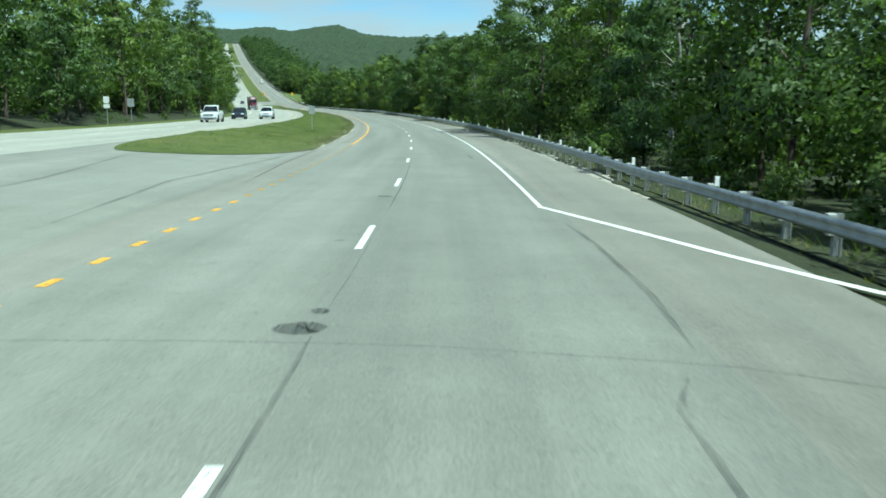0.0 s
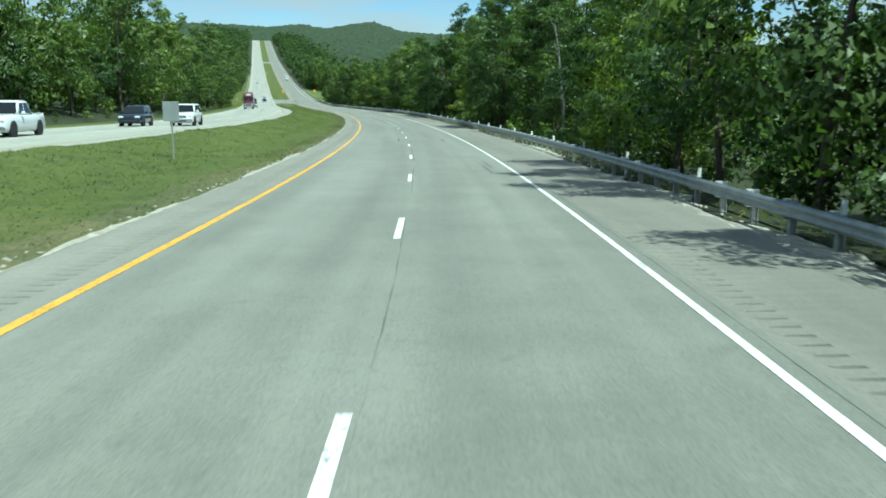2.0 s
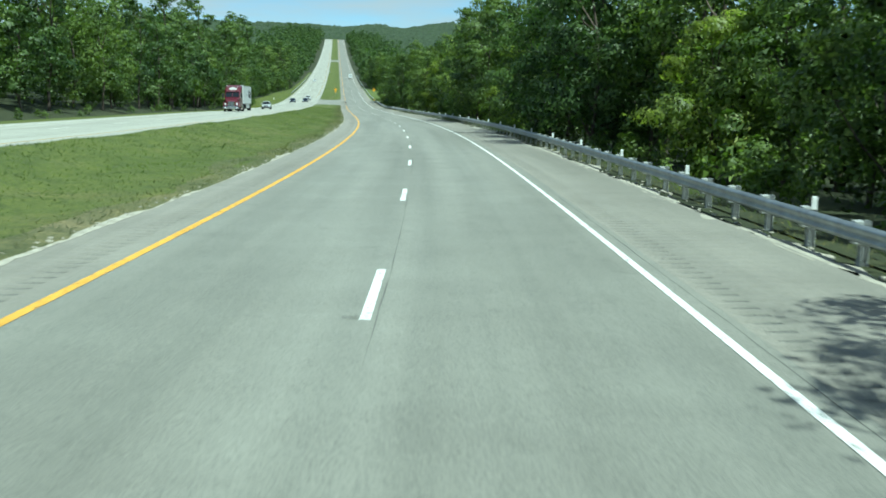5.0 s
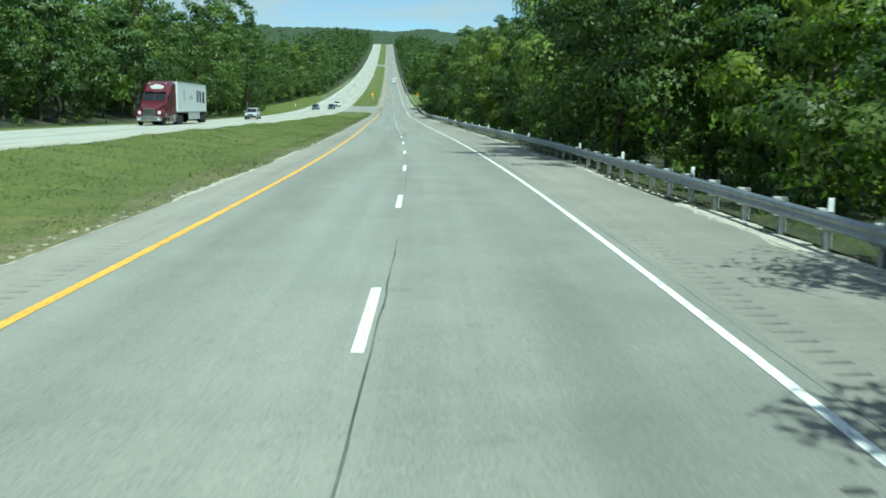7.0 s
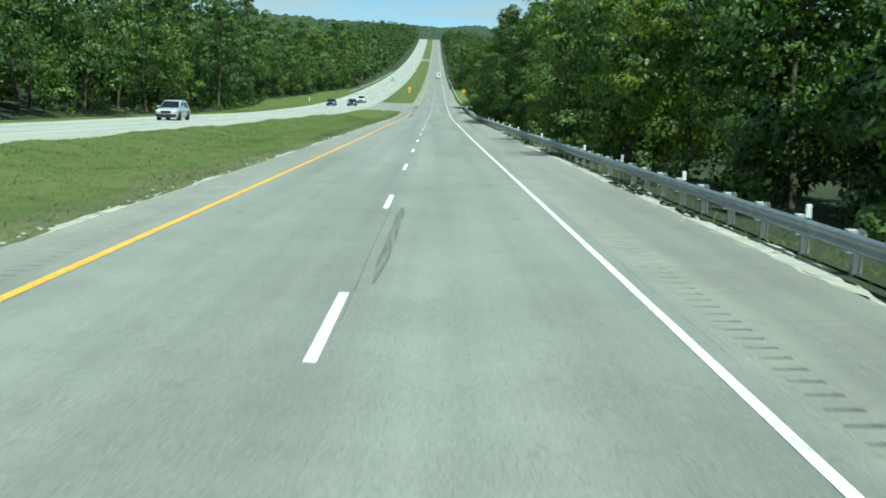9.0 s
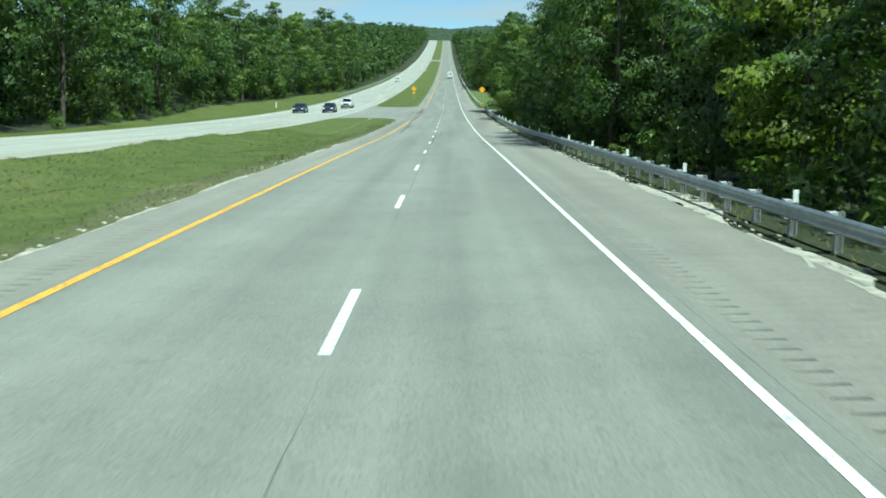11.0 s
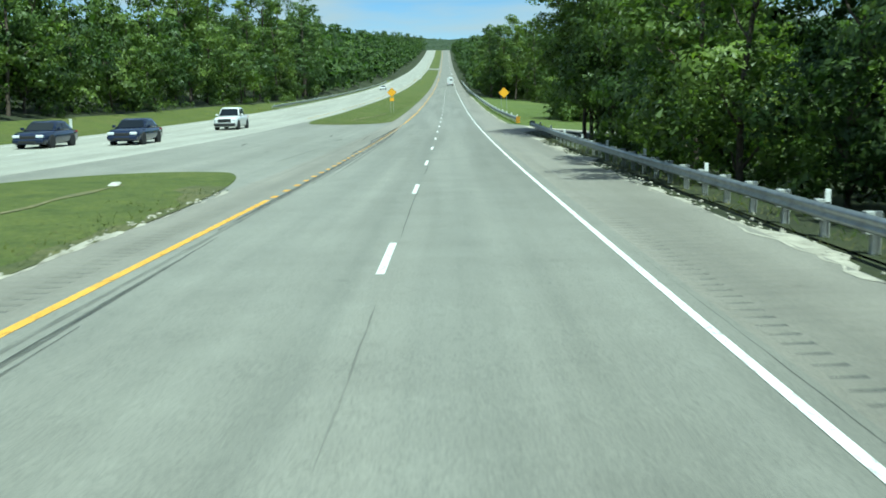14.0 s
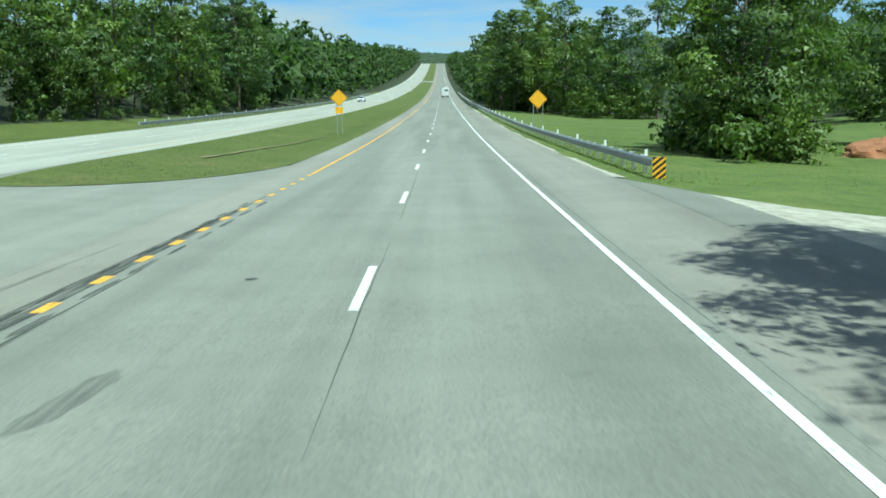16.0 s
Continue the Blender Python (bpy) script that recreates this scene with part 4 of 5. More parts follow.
LIGHT = [leaf_shape(31 + k, h, b, w, 10, 5, 9, 0.36) for k, (h, b, w) in enumerate(((13, 0.6, 4.2), (11, 0.3, 3.9), (15, 1.5, 4.3), (8, 0.1, 3.4)))]
FAR = [leaf_shape(51 + k, h, b, w, 6, 3, 5, 0.95, 8) for k, (h, b, w) in enumerate(((11, 0, 4.9), (9.5, 0, 4.6), (12.5, 0, 4.6)))]
THICK = [leaf_shape(61 + k, 3.2 + 0.9 * k, 0.0, 2.0 + 0.2 * k, 7, 6, 13, 0.22) for k in range(3)]
BUSH = [leaf_shape(71 + k, 1.5 + 0.5 * k, 0.0, 0.9 + 0.2 * k, 4, 5, 9, 0.15) for k in range(3)]


def scatter(n, s0, s1, o0, o1, shapes, lo=0.85, hi=1.25, power=1.0):
    s, o = rng.uniform(s0, s1, n), o0 + (o1 - o0) * rng.uniform(0, 1, n) ** power
    p = xyz(s, o, rise(s, o) - 0.1)
    return np.column_stack([p, rng.uniform(lo, hi, n), rng.uniform(0, 6.28, n), rng.integers(0, len(shapes), n)])


def edge_scatter(n, s0, s1, edge, o0, o1, shapes, lo, hi):
    s = rng.uniform(s0, s1, n)
    o = edge(s) + rng.uniform(o0, o1, n)
    return np.column_stack([xyz(s, o, rise(s, o) - 0.1), rng.uniform(lo, hi, n), rng.uniform(0, 6.28, n), rng.integers(0, len(shapes), n)])


loose_crowns("thicket", np.concatenate([edge_scatter(110, 40, 330, verge_out, -6.5, -3.5, THICK, 0.6, 1.1), edge_scatter(110, 330, 660, verge_out, -5.0, -1.6, THICK, 0.7, 1.25), scatter(190, -20, 470, 14.0, 20.0, THICK, 0.7, 1.2), scatter(14, 528, 548, 13.5, 18, THICK, 0.6, 1.0), scatter(16, 466, 488, 11.0, 15, THICK, 0.45, 0.7), scatter(40, 650, 700, 11.5, 16, THICK, 0.7, 1.1), scatter(30, 610, 645, 20, 30, THICK, 0.8, 1.2), scatter(20, 560, 600, 42, 52, THICK, 0.8, 1.2)]), THICK, LEAF, "leafy thicket filling the wood's edge down to the ground", "thicket")
loose_crowns("woods", np.concatenate([scatter(110, -25, 478, 19, 26, LIGHT, 0.6, 0.95), scatter(120, 40, 660, -48, -40, LIGHT, 1.0, 1.45), scatter(60, 100, 440, -40, -34, LIGHT, 1.0, 1.3), scatter(60, 640, 700, 14, 34, LIGHT), scatter(40, 505, 640, 50, 64, LIGHT)]), LIGHT, LEAF, "dense green woods behind the first row of trees", "woods")
loose_crowns("undergrowth", np.concatenate([scatter(260, -20, 472, 8.9, 11.5, BUSH, 0.5, 1.1), edge_scatter(40, 45, 330, verge_out, -1.6, -0.4, BUSH, 0.4, 0.8), edge_scatter(110, 330, 650, verge_out, -1.6, 0.0, BUSH, 0.5, 0.9), scatter(30, 527, 548, 13.5, 18.5, BUSH, 0.7, 1.5)]), BUSH, LEAF, "tangled green undergrowth along the wood's edge", "undergrowth")
loose_crowns("far_woods", np.concatenate([
    scatter(160, -30, 490, 28, 110, FAR, 0.7, 1.0, 1.3), scatter(160, 490, 700, 50, 130, FAR, 0.9, 1.2, 1.3), scatter(520, 20, 760, -160, -46, FAR, 0.9, 1.2, 1.3),
    scatter(300, 680, 1000, 12, 40, FAR, 0.8, 1.7), scatter(380, 650, 1000, -70, -31, FAR, 0.8, 1.8),
    scatter(700, 1000, 1900, 12, 60, FAR, 0.7, 1.6), scatter(800, 1000, 1900, -90, -32, FAR, 0.7, 1.7),
    scatter(420, 700, 2050, 45, 420, FAR, 0.8, 1.25), scatter(560, 700, 2050, -390, -62, FAR, 0.8, 1.35),
    scatter(420, 2060, 2650, -420, 620, FAR, 0.7, 1.2)]), FAR, LEAF_FAR, "far green woods covering the hills", "woods")


def canopy(s0, s1, o0, o1, step, cell, seed):
    """The closed roof of far woods: one rounded crown top a cell, at uneven heights."""
    g = np.random.default_rng(seed)
    ss, oo = np.meshgrid(np.arange(s0, s1, step), np.arange(o0, o1, step), indexing="ij")
    ns, no = int((s1 - s0) / cell) + 4, int((o1 - o0) / cell) + 4
    ps, po = g.uniform(0.1, 0.9, (ns, no)), g.uniform(0.1, 0.9, (ns, no))
    high, wide = g.uniform(7.5, 13.5, (ns, no)), g.uniform(0.75, 1.15, (ns, no)) * cell
    cs, co = (ss - s0) / cell + 1, (oo - o0) / cell + 1
    best = np.full(ss.shape, 4.0)
    for a in (-1, 0, 1):
        for b in (-1, 0, 1):
            i, j = cs.astype(int) + a, co.astype(int) + b
            d2 = ((cs - i - ps[i, j]) ** 2 + (co - j - po[i, j]) ** 2) * cell ** 2 / wide[i, j] ** 2
            best = np.maximum(best, high[i, j] - 9.0 * d2)
    rim = np.minimum(np.minimum(ss - s0, s1 - step - ss), np.minimum(oo - o0, o1 - step - oo))
    best = (best + g.normal(0, 1.2, ss.shape) + 2) * np.clip(rim / 12, 0, 1) - 2
    n = ss.shape[1]
    i = (np.arange(ss.shape[0] - 1)[:, None] * n + np.arange(n - 1)).ravel()
    me = mesh_of("canopy", xyz(ss, oo, rise(ss, oo) + best).reshape(-1, 3), np.stack([i, i + 1, i + n + 1, i + n], 1), CANOPY)
    tagged(new("far_canopy", me), "closed green canopy of the far wooded hills", "woods", kind="stuff")


canopy(690, 2060, -400, -58, 4.0, 8.5, 1)
canopy(690, 2060, 42, 430, 4.0, 8.5, 2)
canopy(2130, 2760, -440, 640, 6.0, 11.0, 3)


# grey dead trees among the green ones
for seed, s, off, h in ((81, 122, 11.6, 8.5), (82, 131, 12.2, 7.5), (83, 36, 11.4, 7.0), (84, 262, 11.5, 6.5)):
    g = np.random.default_rng(seed)
    dead = tagged(new("dead_tree"), "bare grey dead tree at the wood's edge", "tree")
    dead.matrix_basis = stand(s, off, float(rise(s, off)), g.uniform(0, 360))
    axis = np.column_stack([g.normal(0, 0.22, (6, 2)).cumsum(0), np.linspace(-0.4, h, 6)])
    part("trunk", mesh_of("trunk", *tube(axis, np.linspace(0.15, 0.03, 6)), DEADWOOD, None, True), dead)
    for k in range(16):
        z = g.uniform(h * 0.35, h * 0.95)
        st = np.array([np.interp(z, axis[:, 2], axis[:, 0]), np.interp(z, axis[:, 2], axis[:, 1]), z])
        d = np.r_[g.normal(0, 1, 2), g.uniform(0.1, 0.9)]
        d /= np.linalg.norm(d)
        ln = g.uniform(0.9, 2.4)
        m1 = st + d * ln * 0.5 + g.normal(0, 0.12, 3)
        part("branch", mesh_of("branch", *tube([st, m1, st + d * ln + g.normal(0, 0.2, 3)], [0.045, 0.03, 0.01], 5), DEADWOOD, None, True), dead)


# ---- signs, markers, small roadside structures ----
SIGN_YELLOW = plain("yellow_sign_face", (0.85, 0.42, 0.02), 0.45, 0, 0.05, 2)
SIGN_BACK = plain("bare_aluminium", (0.42, 0.44, 0.45), 0.55, 0.5, 0.1, 3)
SIGN_WHITE = plain("white_sign_face", (0.75, 0.76, 0.75), 0.5, 0, 0.06, 2)
SIGN_POST = plain("galvanised_sign_post", (0.36, 0.37, 0.37), 0.6, 0.4, 0.15, 5)
BLACK = plain("matt_black", (0.015, 0.015, 0.016), 0.6, 0, 0.2, 5)
CONCRETE = plain("pale_concrete", (0.55, 0.53, 0.47), 0.9, 0, 0.15, 3, grain=0.01)


def plate(name, outline, y, thick, mat):
    """A flat plate from an outline in x and z, with thickness along y."""
    bm = bmesh.new()
    a = [bm.verts.new((x, y, z)) for x, z in outline]
    b = [bm.verts.new((x, y + thick, z)) for x, z in outline]
    bm.faces.new(a)
    bm.faces.new(b[::-1])
    for i in range(len(a)):
        j = (i + 1) % len(a)
        bm.faces.new((a[j], a[i], b[i], b[j]))
    bmesh.ops.recalc_face_normals(bm, faces=bm.faces[:])
    return bm_mesh(name, bm, mat)


def diamond(r, cz):
    """A square on its corner with cut tips."""
    q = 0.07 * r
    return [(0 + q, cz - r + q), (r - q, cz - q), (r - q, cz + q), (q, cz + r - q), (-q, cz + r - q), (-r + q, cz + q), (-r + q, cz - q), (-q, cz - r + q)]


def warning_sign(s, off, centre, r, posts, plaque, label):
    g = float(rise(s, off)) - 0.1
    if -13.2 < off < -5.3:
        g = float(median_height(np.array(s * 1.0), np.array(off * 1.0), 513, 1150)) - 0.1
    c = centre - g
    top = tagged(new("warning_sign"), label, "road sign")
    top.matrix_basis = stand(s, off, g)
    panel = part("panel", plate("panel", diamond(r, c), -0.06, 0.006, SIGN_YELLOW), top, "yellow diamond face")
    rim = [(x * 0.93, c + (z - c) * 0.93) for x, z in diamond(r, c)]
    border = bmesh.new()
    outer, inner = [border.verts.new((x, -0.064, z)) for x, z in rim], [border.verts.new((x * 0.965, -0.064, c + (z - c) * 0.965)) for x, z in rim]
    for i in range(8):
        j = (i + 1) % 8
        border.faces.new((outer[i], outer[j], inner[j], inner[i]))
    part("border", bm_mesh("border", border, BLACK), panel, "thin black border")
    for x in posts:
        part("post", boxes("post", SIGN_POST, ((x, 0, (c + r * 0.3) / 2 - 0.2), (0.05, 0.09, c + r * 0.3 + 0.4)), bevel=0.006), top)
    if plaque:
        z0 = c - r - 0.05
        part("plaque", plate("plaque", [(-0.31, z0 - 0.5), (0.31, z0 - 0.5), (0.31, z0), (-0.31, z0)], -0.06, 0.006, SIGN_YELLOW), top, "small yellow plate below")
    return top


warning_sign(572, 9.45, 2.38, 0.86, (-0.42, 0.42), False, "orange-yellow diamond warning sign on two steel posts")
warning_sign(564, -7.4, 2.85, 0.70, (-0.2, 0.2), True, "orange-yellow diamond warning sign with a small plate on the median")


def plate_sign(s, off, g, w, h, bottom, face, label, shield=False):
    top = tagged(new("road_sign"), label, "road sign")
    top.matrix_basis = stand(s, off, g)
    if shield:
        out = [(-w / 2 * a, bottom + h * b) for a, b in ((-0.55, 0), (0.55, 0), (0.95, 0.25), (0.9, 0.6), (1, 0.8), (0.75, 1), (0.3, 0.93), (0, 1), (-0.3, 0.93), (-0.75, 1), (-1, 0.8), (-0.9, 0.6), (-0.95, 0.25))]
    else:
        out = [(-w / 2, bottom), (w / 2, bottom), (w / 2, bottom + h), (-w / 2, bottom + h)]
    part("panel", plate("panel", out, -0.05, 0.005, face), top, "flat sheet metal panel")
    part("post", boxes("post", SIGN_POST, ((0, 0, (bottom + h * 0.9) / 2 - 0.2), (0.06, 0.06, bottom + h * 0.9 + 0.4)), bevel=0.006), top)
    return top


plate_sign(92, -9.3, -0.2, 0.62, 0.76, 1.85, SIGN_BACK, "grey back of a small sign on one median post")
m1 = plate_sign(90, -29.0, 0.75, 0.62, 0.7, 2.0, SIGN_WHITE, "white route marker sign on a single post by the woods", True)
part("plaque", plate("plaque", [(-0.3, 1.55), (0.3, 1.55), (0.3, 1.93), (-0.3, 1.93)], -0.05, 0.005, SIGN_WHITE), m1, "small white plate")
plate_sign(104, -30.0, 0.75, 0.75, 0.9, 1.7, SIGN_BACK, "grey rectangular sign by the woods")

# striped marker board on the end of the second guard rail
board = tagged(new("object_marker"), "black and yellow striped marker board at the guard rail end", "marker board")
board.matrix_basis = stand(515.2, 7.52, -0.12)
face = part("panel", plate("panel", [(-0.2, 0.0), (0.2, 0.0), (0.2, 0.76), (-0.2, 0.76)], -0.03, 0.02, SIGN_YELLOW), board, "yellow board")
for k in range(6):
    z = -0.3 + 0.19 * k
    pts = []
    for x, dz in ((-0.2, 0), (0.2, 0.32), (0.2, 0.415), (-0.2, 0.095)):
        pts.append((x, z + dz))
    lo, hi = 0.0, 0.76
    clip = []
    for i in range(4):                       # keep each stripe inside the board
        (x0, z0), (x1, z1) = pts[i], pts[(i + 1) % 4]
        for q in (lo, hi):
            if (z0 - q) * (z1 - q) < 0:
                u = (q - z0) / (z1 - z0)
                clip.append((x0 + u * (x1 - x0), q))
        if lo <= z1 <= hi:
            clip.append((x1, z1))
    if len(clip) >= 3:
        cx, cz = sum(p[0] for p in clip) / len(clip), sum(p[1] for p in clip) / len(clip)
        clip.sort(key=lambda p: math.atan2(p[1] - cz, p[0] - cx))
        part("stripe", plate("stripe", clip, -0.034, 0.003, BLACK), face, "black diagonal stripe")
part("post", boxes("post", SIGN_POST, ((0, 0.02, 0.2), (0.06, 0.05, 0.9)), bevel=0.005), board)

# rounded end piece on the first guard rail
shoe = tagged(new("rail_end"), "dark flared steel end piece of the guard rail", "rail end")
shoe.matrix_basis = stand(499.3, 7.42, -0.02)
shoe_bm = bmesh.new()
prof = [(-0.10, 0.36), (-0.14, 0.45), (-0.10, 0.54), (-0.14, 0.62), (-0.10, 0.72)]
ring = []
for k in range(7):
    w = math.pi * k / 6
    ring.append([shoe_bm.verts.new((0.09 + (x - 0.09) * math.cos(w), 0.17 * math.sin(w) * (1 + abs(x)), z)) for x, z in prof])
for a, b in zip(ring, ring[1:]):
    for i in range(4):
        shoe_bm.faces.new((a[i], a[i + 1], b[i + 1], b[i]))
part("flare", bm_mesh("flare", shoe_bm, STEEL), shoe)

# drain in the ditch and a short white post on the far grass
drain = tagged(new("drain_headwall"), "small pale concrete drain headwall in the median ditch", "drain")
drain.matrix_basis = stand(451, -8.9, float(CROSS(np.array(451.0), np.array(-8.9))) - 0.12, 12)
part("slab", boxes("slab", CONCRETE, ((0, 0, 0.08), (0.3, 0.9, 0.2)), bevel=0.04), drain)
part("wing", boxes("wing", CONCRETE, ((0.3, -1.0, 0.04), (0.16, 0.8, 0.13)), bevel=0.04), drain)
ditch_s = np.arange(404, 451, 0.7)
ditch_o = -8.75 + 0.1 * np.sin(ditch_s / 3.7) + 0.06 * np.sin(ditch_s / 1.3)
tagged(new("ditch_line", band("ditch_line", ditch_s, lambda s: ditch_o - 0.1 - 0.07 * np.sin(s), lambda s: ditch_o + 0.1 + 0.07 * np.sin(1.7 * s), lambda s, o: median_height(s, o, 33, 457) + 0.015, BARE)), "pale dry line along the ditch bottom", "grass", kind="structure")
ditch2_s = np.arange(528, 561, 0.7)
ditch2_o = -9.6 + 0.045 * (ditch2_s - 528) + 0.08 * np.sin(ditch2_s / 2.7)
tagged(new("ditch_line", band("ditch_line", ditch2_s, lambda s: ditch2_o - 0.14 - 0.06 * np.sin(s), lambda s: ditch2_o + 0.14 + 0.06 * np.sin(1.7 * s), lambda s, o: median_height(s, o, 513, 1150) + 0.05, BARE)), "pale gravelly line along the second median", "grass", kind="structure")
stub = tagged(new("marker_post"), "short white marker post on the grass by the woods", "post")
stub.matrix_basis = stand(500, -29.5, 0.42)
part("shaft", boxes("shaft", SIGN_WHITE, ((0, 0, 0.45), (0.22, 0.14, 1.1)), bevel=0.03), stub)
part("cap", boxes("cap", SIGN_WHITE, ((0, 0, 1.02), (0.26, 0.18, 0.08)), bevel=0.02), stub)

# bare clay bank by the driveway
clay_bm = bmesh.new()
bmesh.ops.create_icosphere(clay_bm, subdivisions=4, radius=1)
for v in clay_bm.verts:
    k = 1 + 0.22 * noise.noise(v.co * 2.1) + 0.08 * noise.noise(v.co * 6)
    v.co = Vector((v.co.x * 3.4 * k, v.co.y * 2.4 * k, v.co.z * 1.0 * k))
clay = tagged(new("clay_bank", bm_mesh("clay_bank", clay_bm, DIRT)), "bare reddish clay bank beside the driveway", "bank", kind="structure")
clay.matrix_basis = stand(537, 25.2, float(rise(537, 25.2)) + 0.15, 30)


# ---- vehicles ----
GLASS = plain("dark_car_glass", (0.012, 0.015, 0.018), 0.08, 0, 0.1, 2)
TYRE = plain("tyre_rubber", (0.02, 0.02, 0.021), 0.85, 0, 0.15, 8)
RIM = plain("wheel_alloy", (0.5, 0.51, 0.52), 0.35, 0.8, 0.1, 6)
CHROME = plain("chrome", (0.65, 0.66, 0.67), 0.18, 0.95, 0.05, 5)
LAMP = plain("headlamp_lens", (0.75, 0.77, 0.78), 0.12, 0, 0.05, 6)
TAIL = plain("tail_lamp_lens", (0.45, 0.02, 0.02), 0.2, 0, 0.05, 6)
TRIM = plain("black_trim", (0.025, 0.025, 0.026), 0.55, 0, 0.1, 6)
CAR_WHITE = plain("white_car_paint", (0.72, 0.73, 0.73), 0.3, 0, 0.03, 2, coat=0.6)
CAR_SILVER = plain("silver_car_paint", (0.55, 0.57, 0.58), 0.3, 0.35, 0.04, 2, coat=0.6)
CAR_NAVY = plain("dark_blue_car_paint", (0.012, 0.02, 0.055), 0.25, 0.1, 0.05, 2, coat=0.7)
CAR_BLUE = plain("blue_car_paint", (0.03, 0.042, 0.07), 0.25, 0.4, 0.05, 2, coat=0.7)
CAR_RED = plain("maroon_truck_paint", (0.10, 0.010, 0.02), 0.28, 0, 0.05, 2, coat=0.6)
VAN_WHITE = plain("white_trailer_skin", (0.68, 0.70, 0.69), 0.45, 0.05, 0.04, 1.0)
SKIRT = plain("grey_skirt", (0.42, 0.43, 0.43), 0.55, 0, 0.05, 1)


def loft(name, rings, mat, smooth=False, bevel=0.0):
    """Skins closed rings of points, end to end, with both ends capped."""
    bm = bmesh.new()
    vs = [[bm.verts.new(p) for p in ring] for ring in rings]
    n = len(vs[0])
    for a, b in zip(vs, vs[1:]):
        for i in range(n):
            bm.faces.new((a[i], a[(i + 1) % n], b[(i + 1) % n], b[i]))
    bm.faces.new(vs[0][::-1])
    bm.faces.new(vs[-1])
    bmesh.ops.recalc_face_normals(bm, faces=bm.faces[:])
    if bevel:
        bmesh.ops.bevel(bm, geom=bm.edges[:], offset=bevel, segments=2, affect="EDGES", clamp_overlap=True)
    me = bm_mesh(name, bm, mat)
    if smooth:
        me.polygons.foreach_set("use_smooth", [True] * len(me.polygons))
    return me


def panel4(name, pts, mat):
    """A thin pane with four corners, raised a little on both sides."""
    a, b, c, d = (Vector(p) for p in pts)
    n = (b - a).cross(d - a).normalized() * 0.006
    return loft(name, [[p - n for p in (a, b, c, d)], [p + n for p in (a, b, c, d)]], mat)


def wheel(parent, x, y, r, w, side):
    """Tyre with rounded shoulders, rim set into it."""
    rings, k = [], 20
    for dx, rr in ((-w / 2, r * 0.6), (-w / 2, r * 0.93), (-w * 0.36, r), (w * 0.36, r), (w / 2, r * 0.93), (w / 2, r * 0.6)):
        rings.append([(x + dx, y + rr * math.cos(2 * math.pi * i / k), r + rr * math.sin(2 * math.pi * i / k)) for i in range(k)])
    t = part("wheel", loft("wheel", rings, TYRE), parent, "black rubber tyre")
    disc = []
    for dx, rr in ((0.0, 0.62), (0.012, 0.6), (-0.02, 0.5), (-0.025, 0.2), (0.01, 0.14)):
        q = x + side * (w / 2 - 0.012 + dx)
        disc.append([(q, y + r * rr * math.cos(2 * math.pi * i / k), r + r * rr * math.sin(2 * math.pi * i / k)) for i in range(k)])
    part("rim", loft("rim", disc, RIM), t, "pale metal wheel rim")


def hull_ring(y, z0, z1, w):
    r = min(0.14, (z1 - z0) * 0.3)
    half = [(w * 0.9, z0), (w * 0.985, z0 + r), (w, (z0 + z1) / 2), (w * 0.985, z1 - r), (w * 0.9, z1 - 0.02), (w * 0.5, z1)]
    return [(x, y, z) for x, z in half] + [(-x, y, z) for x, z in half[::-1]]


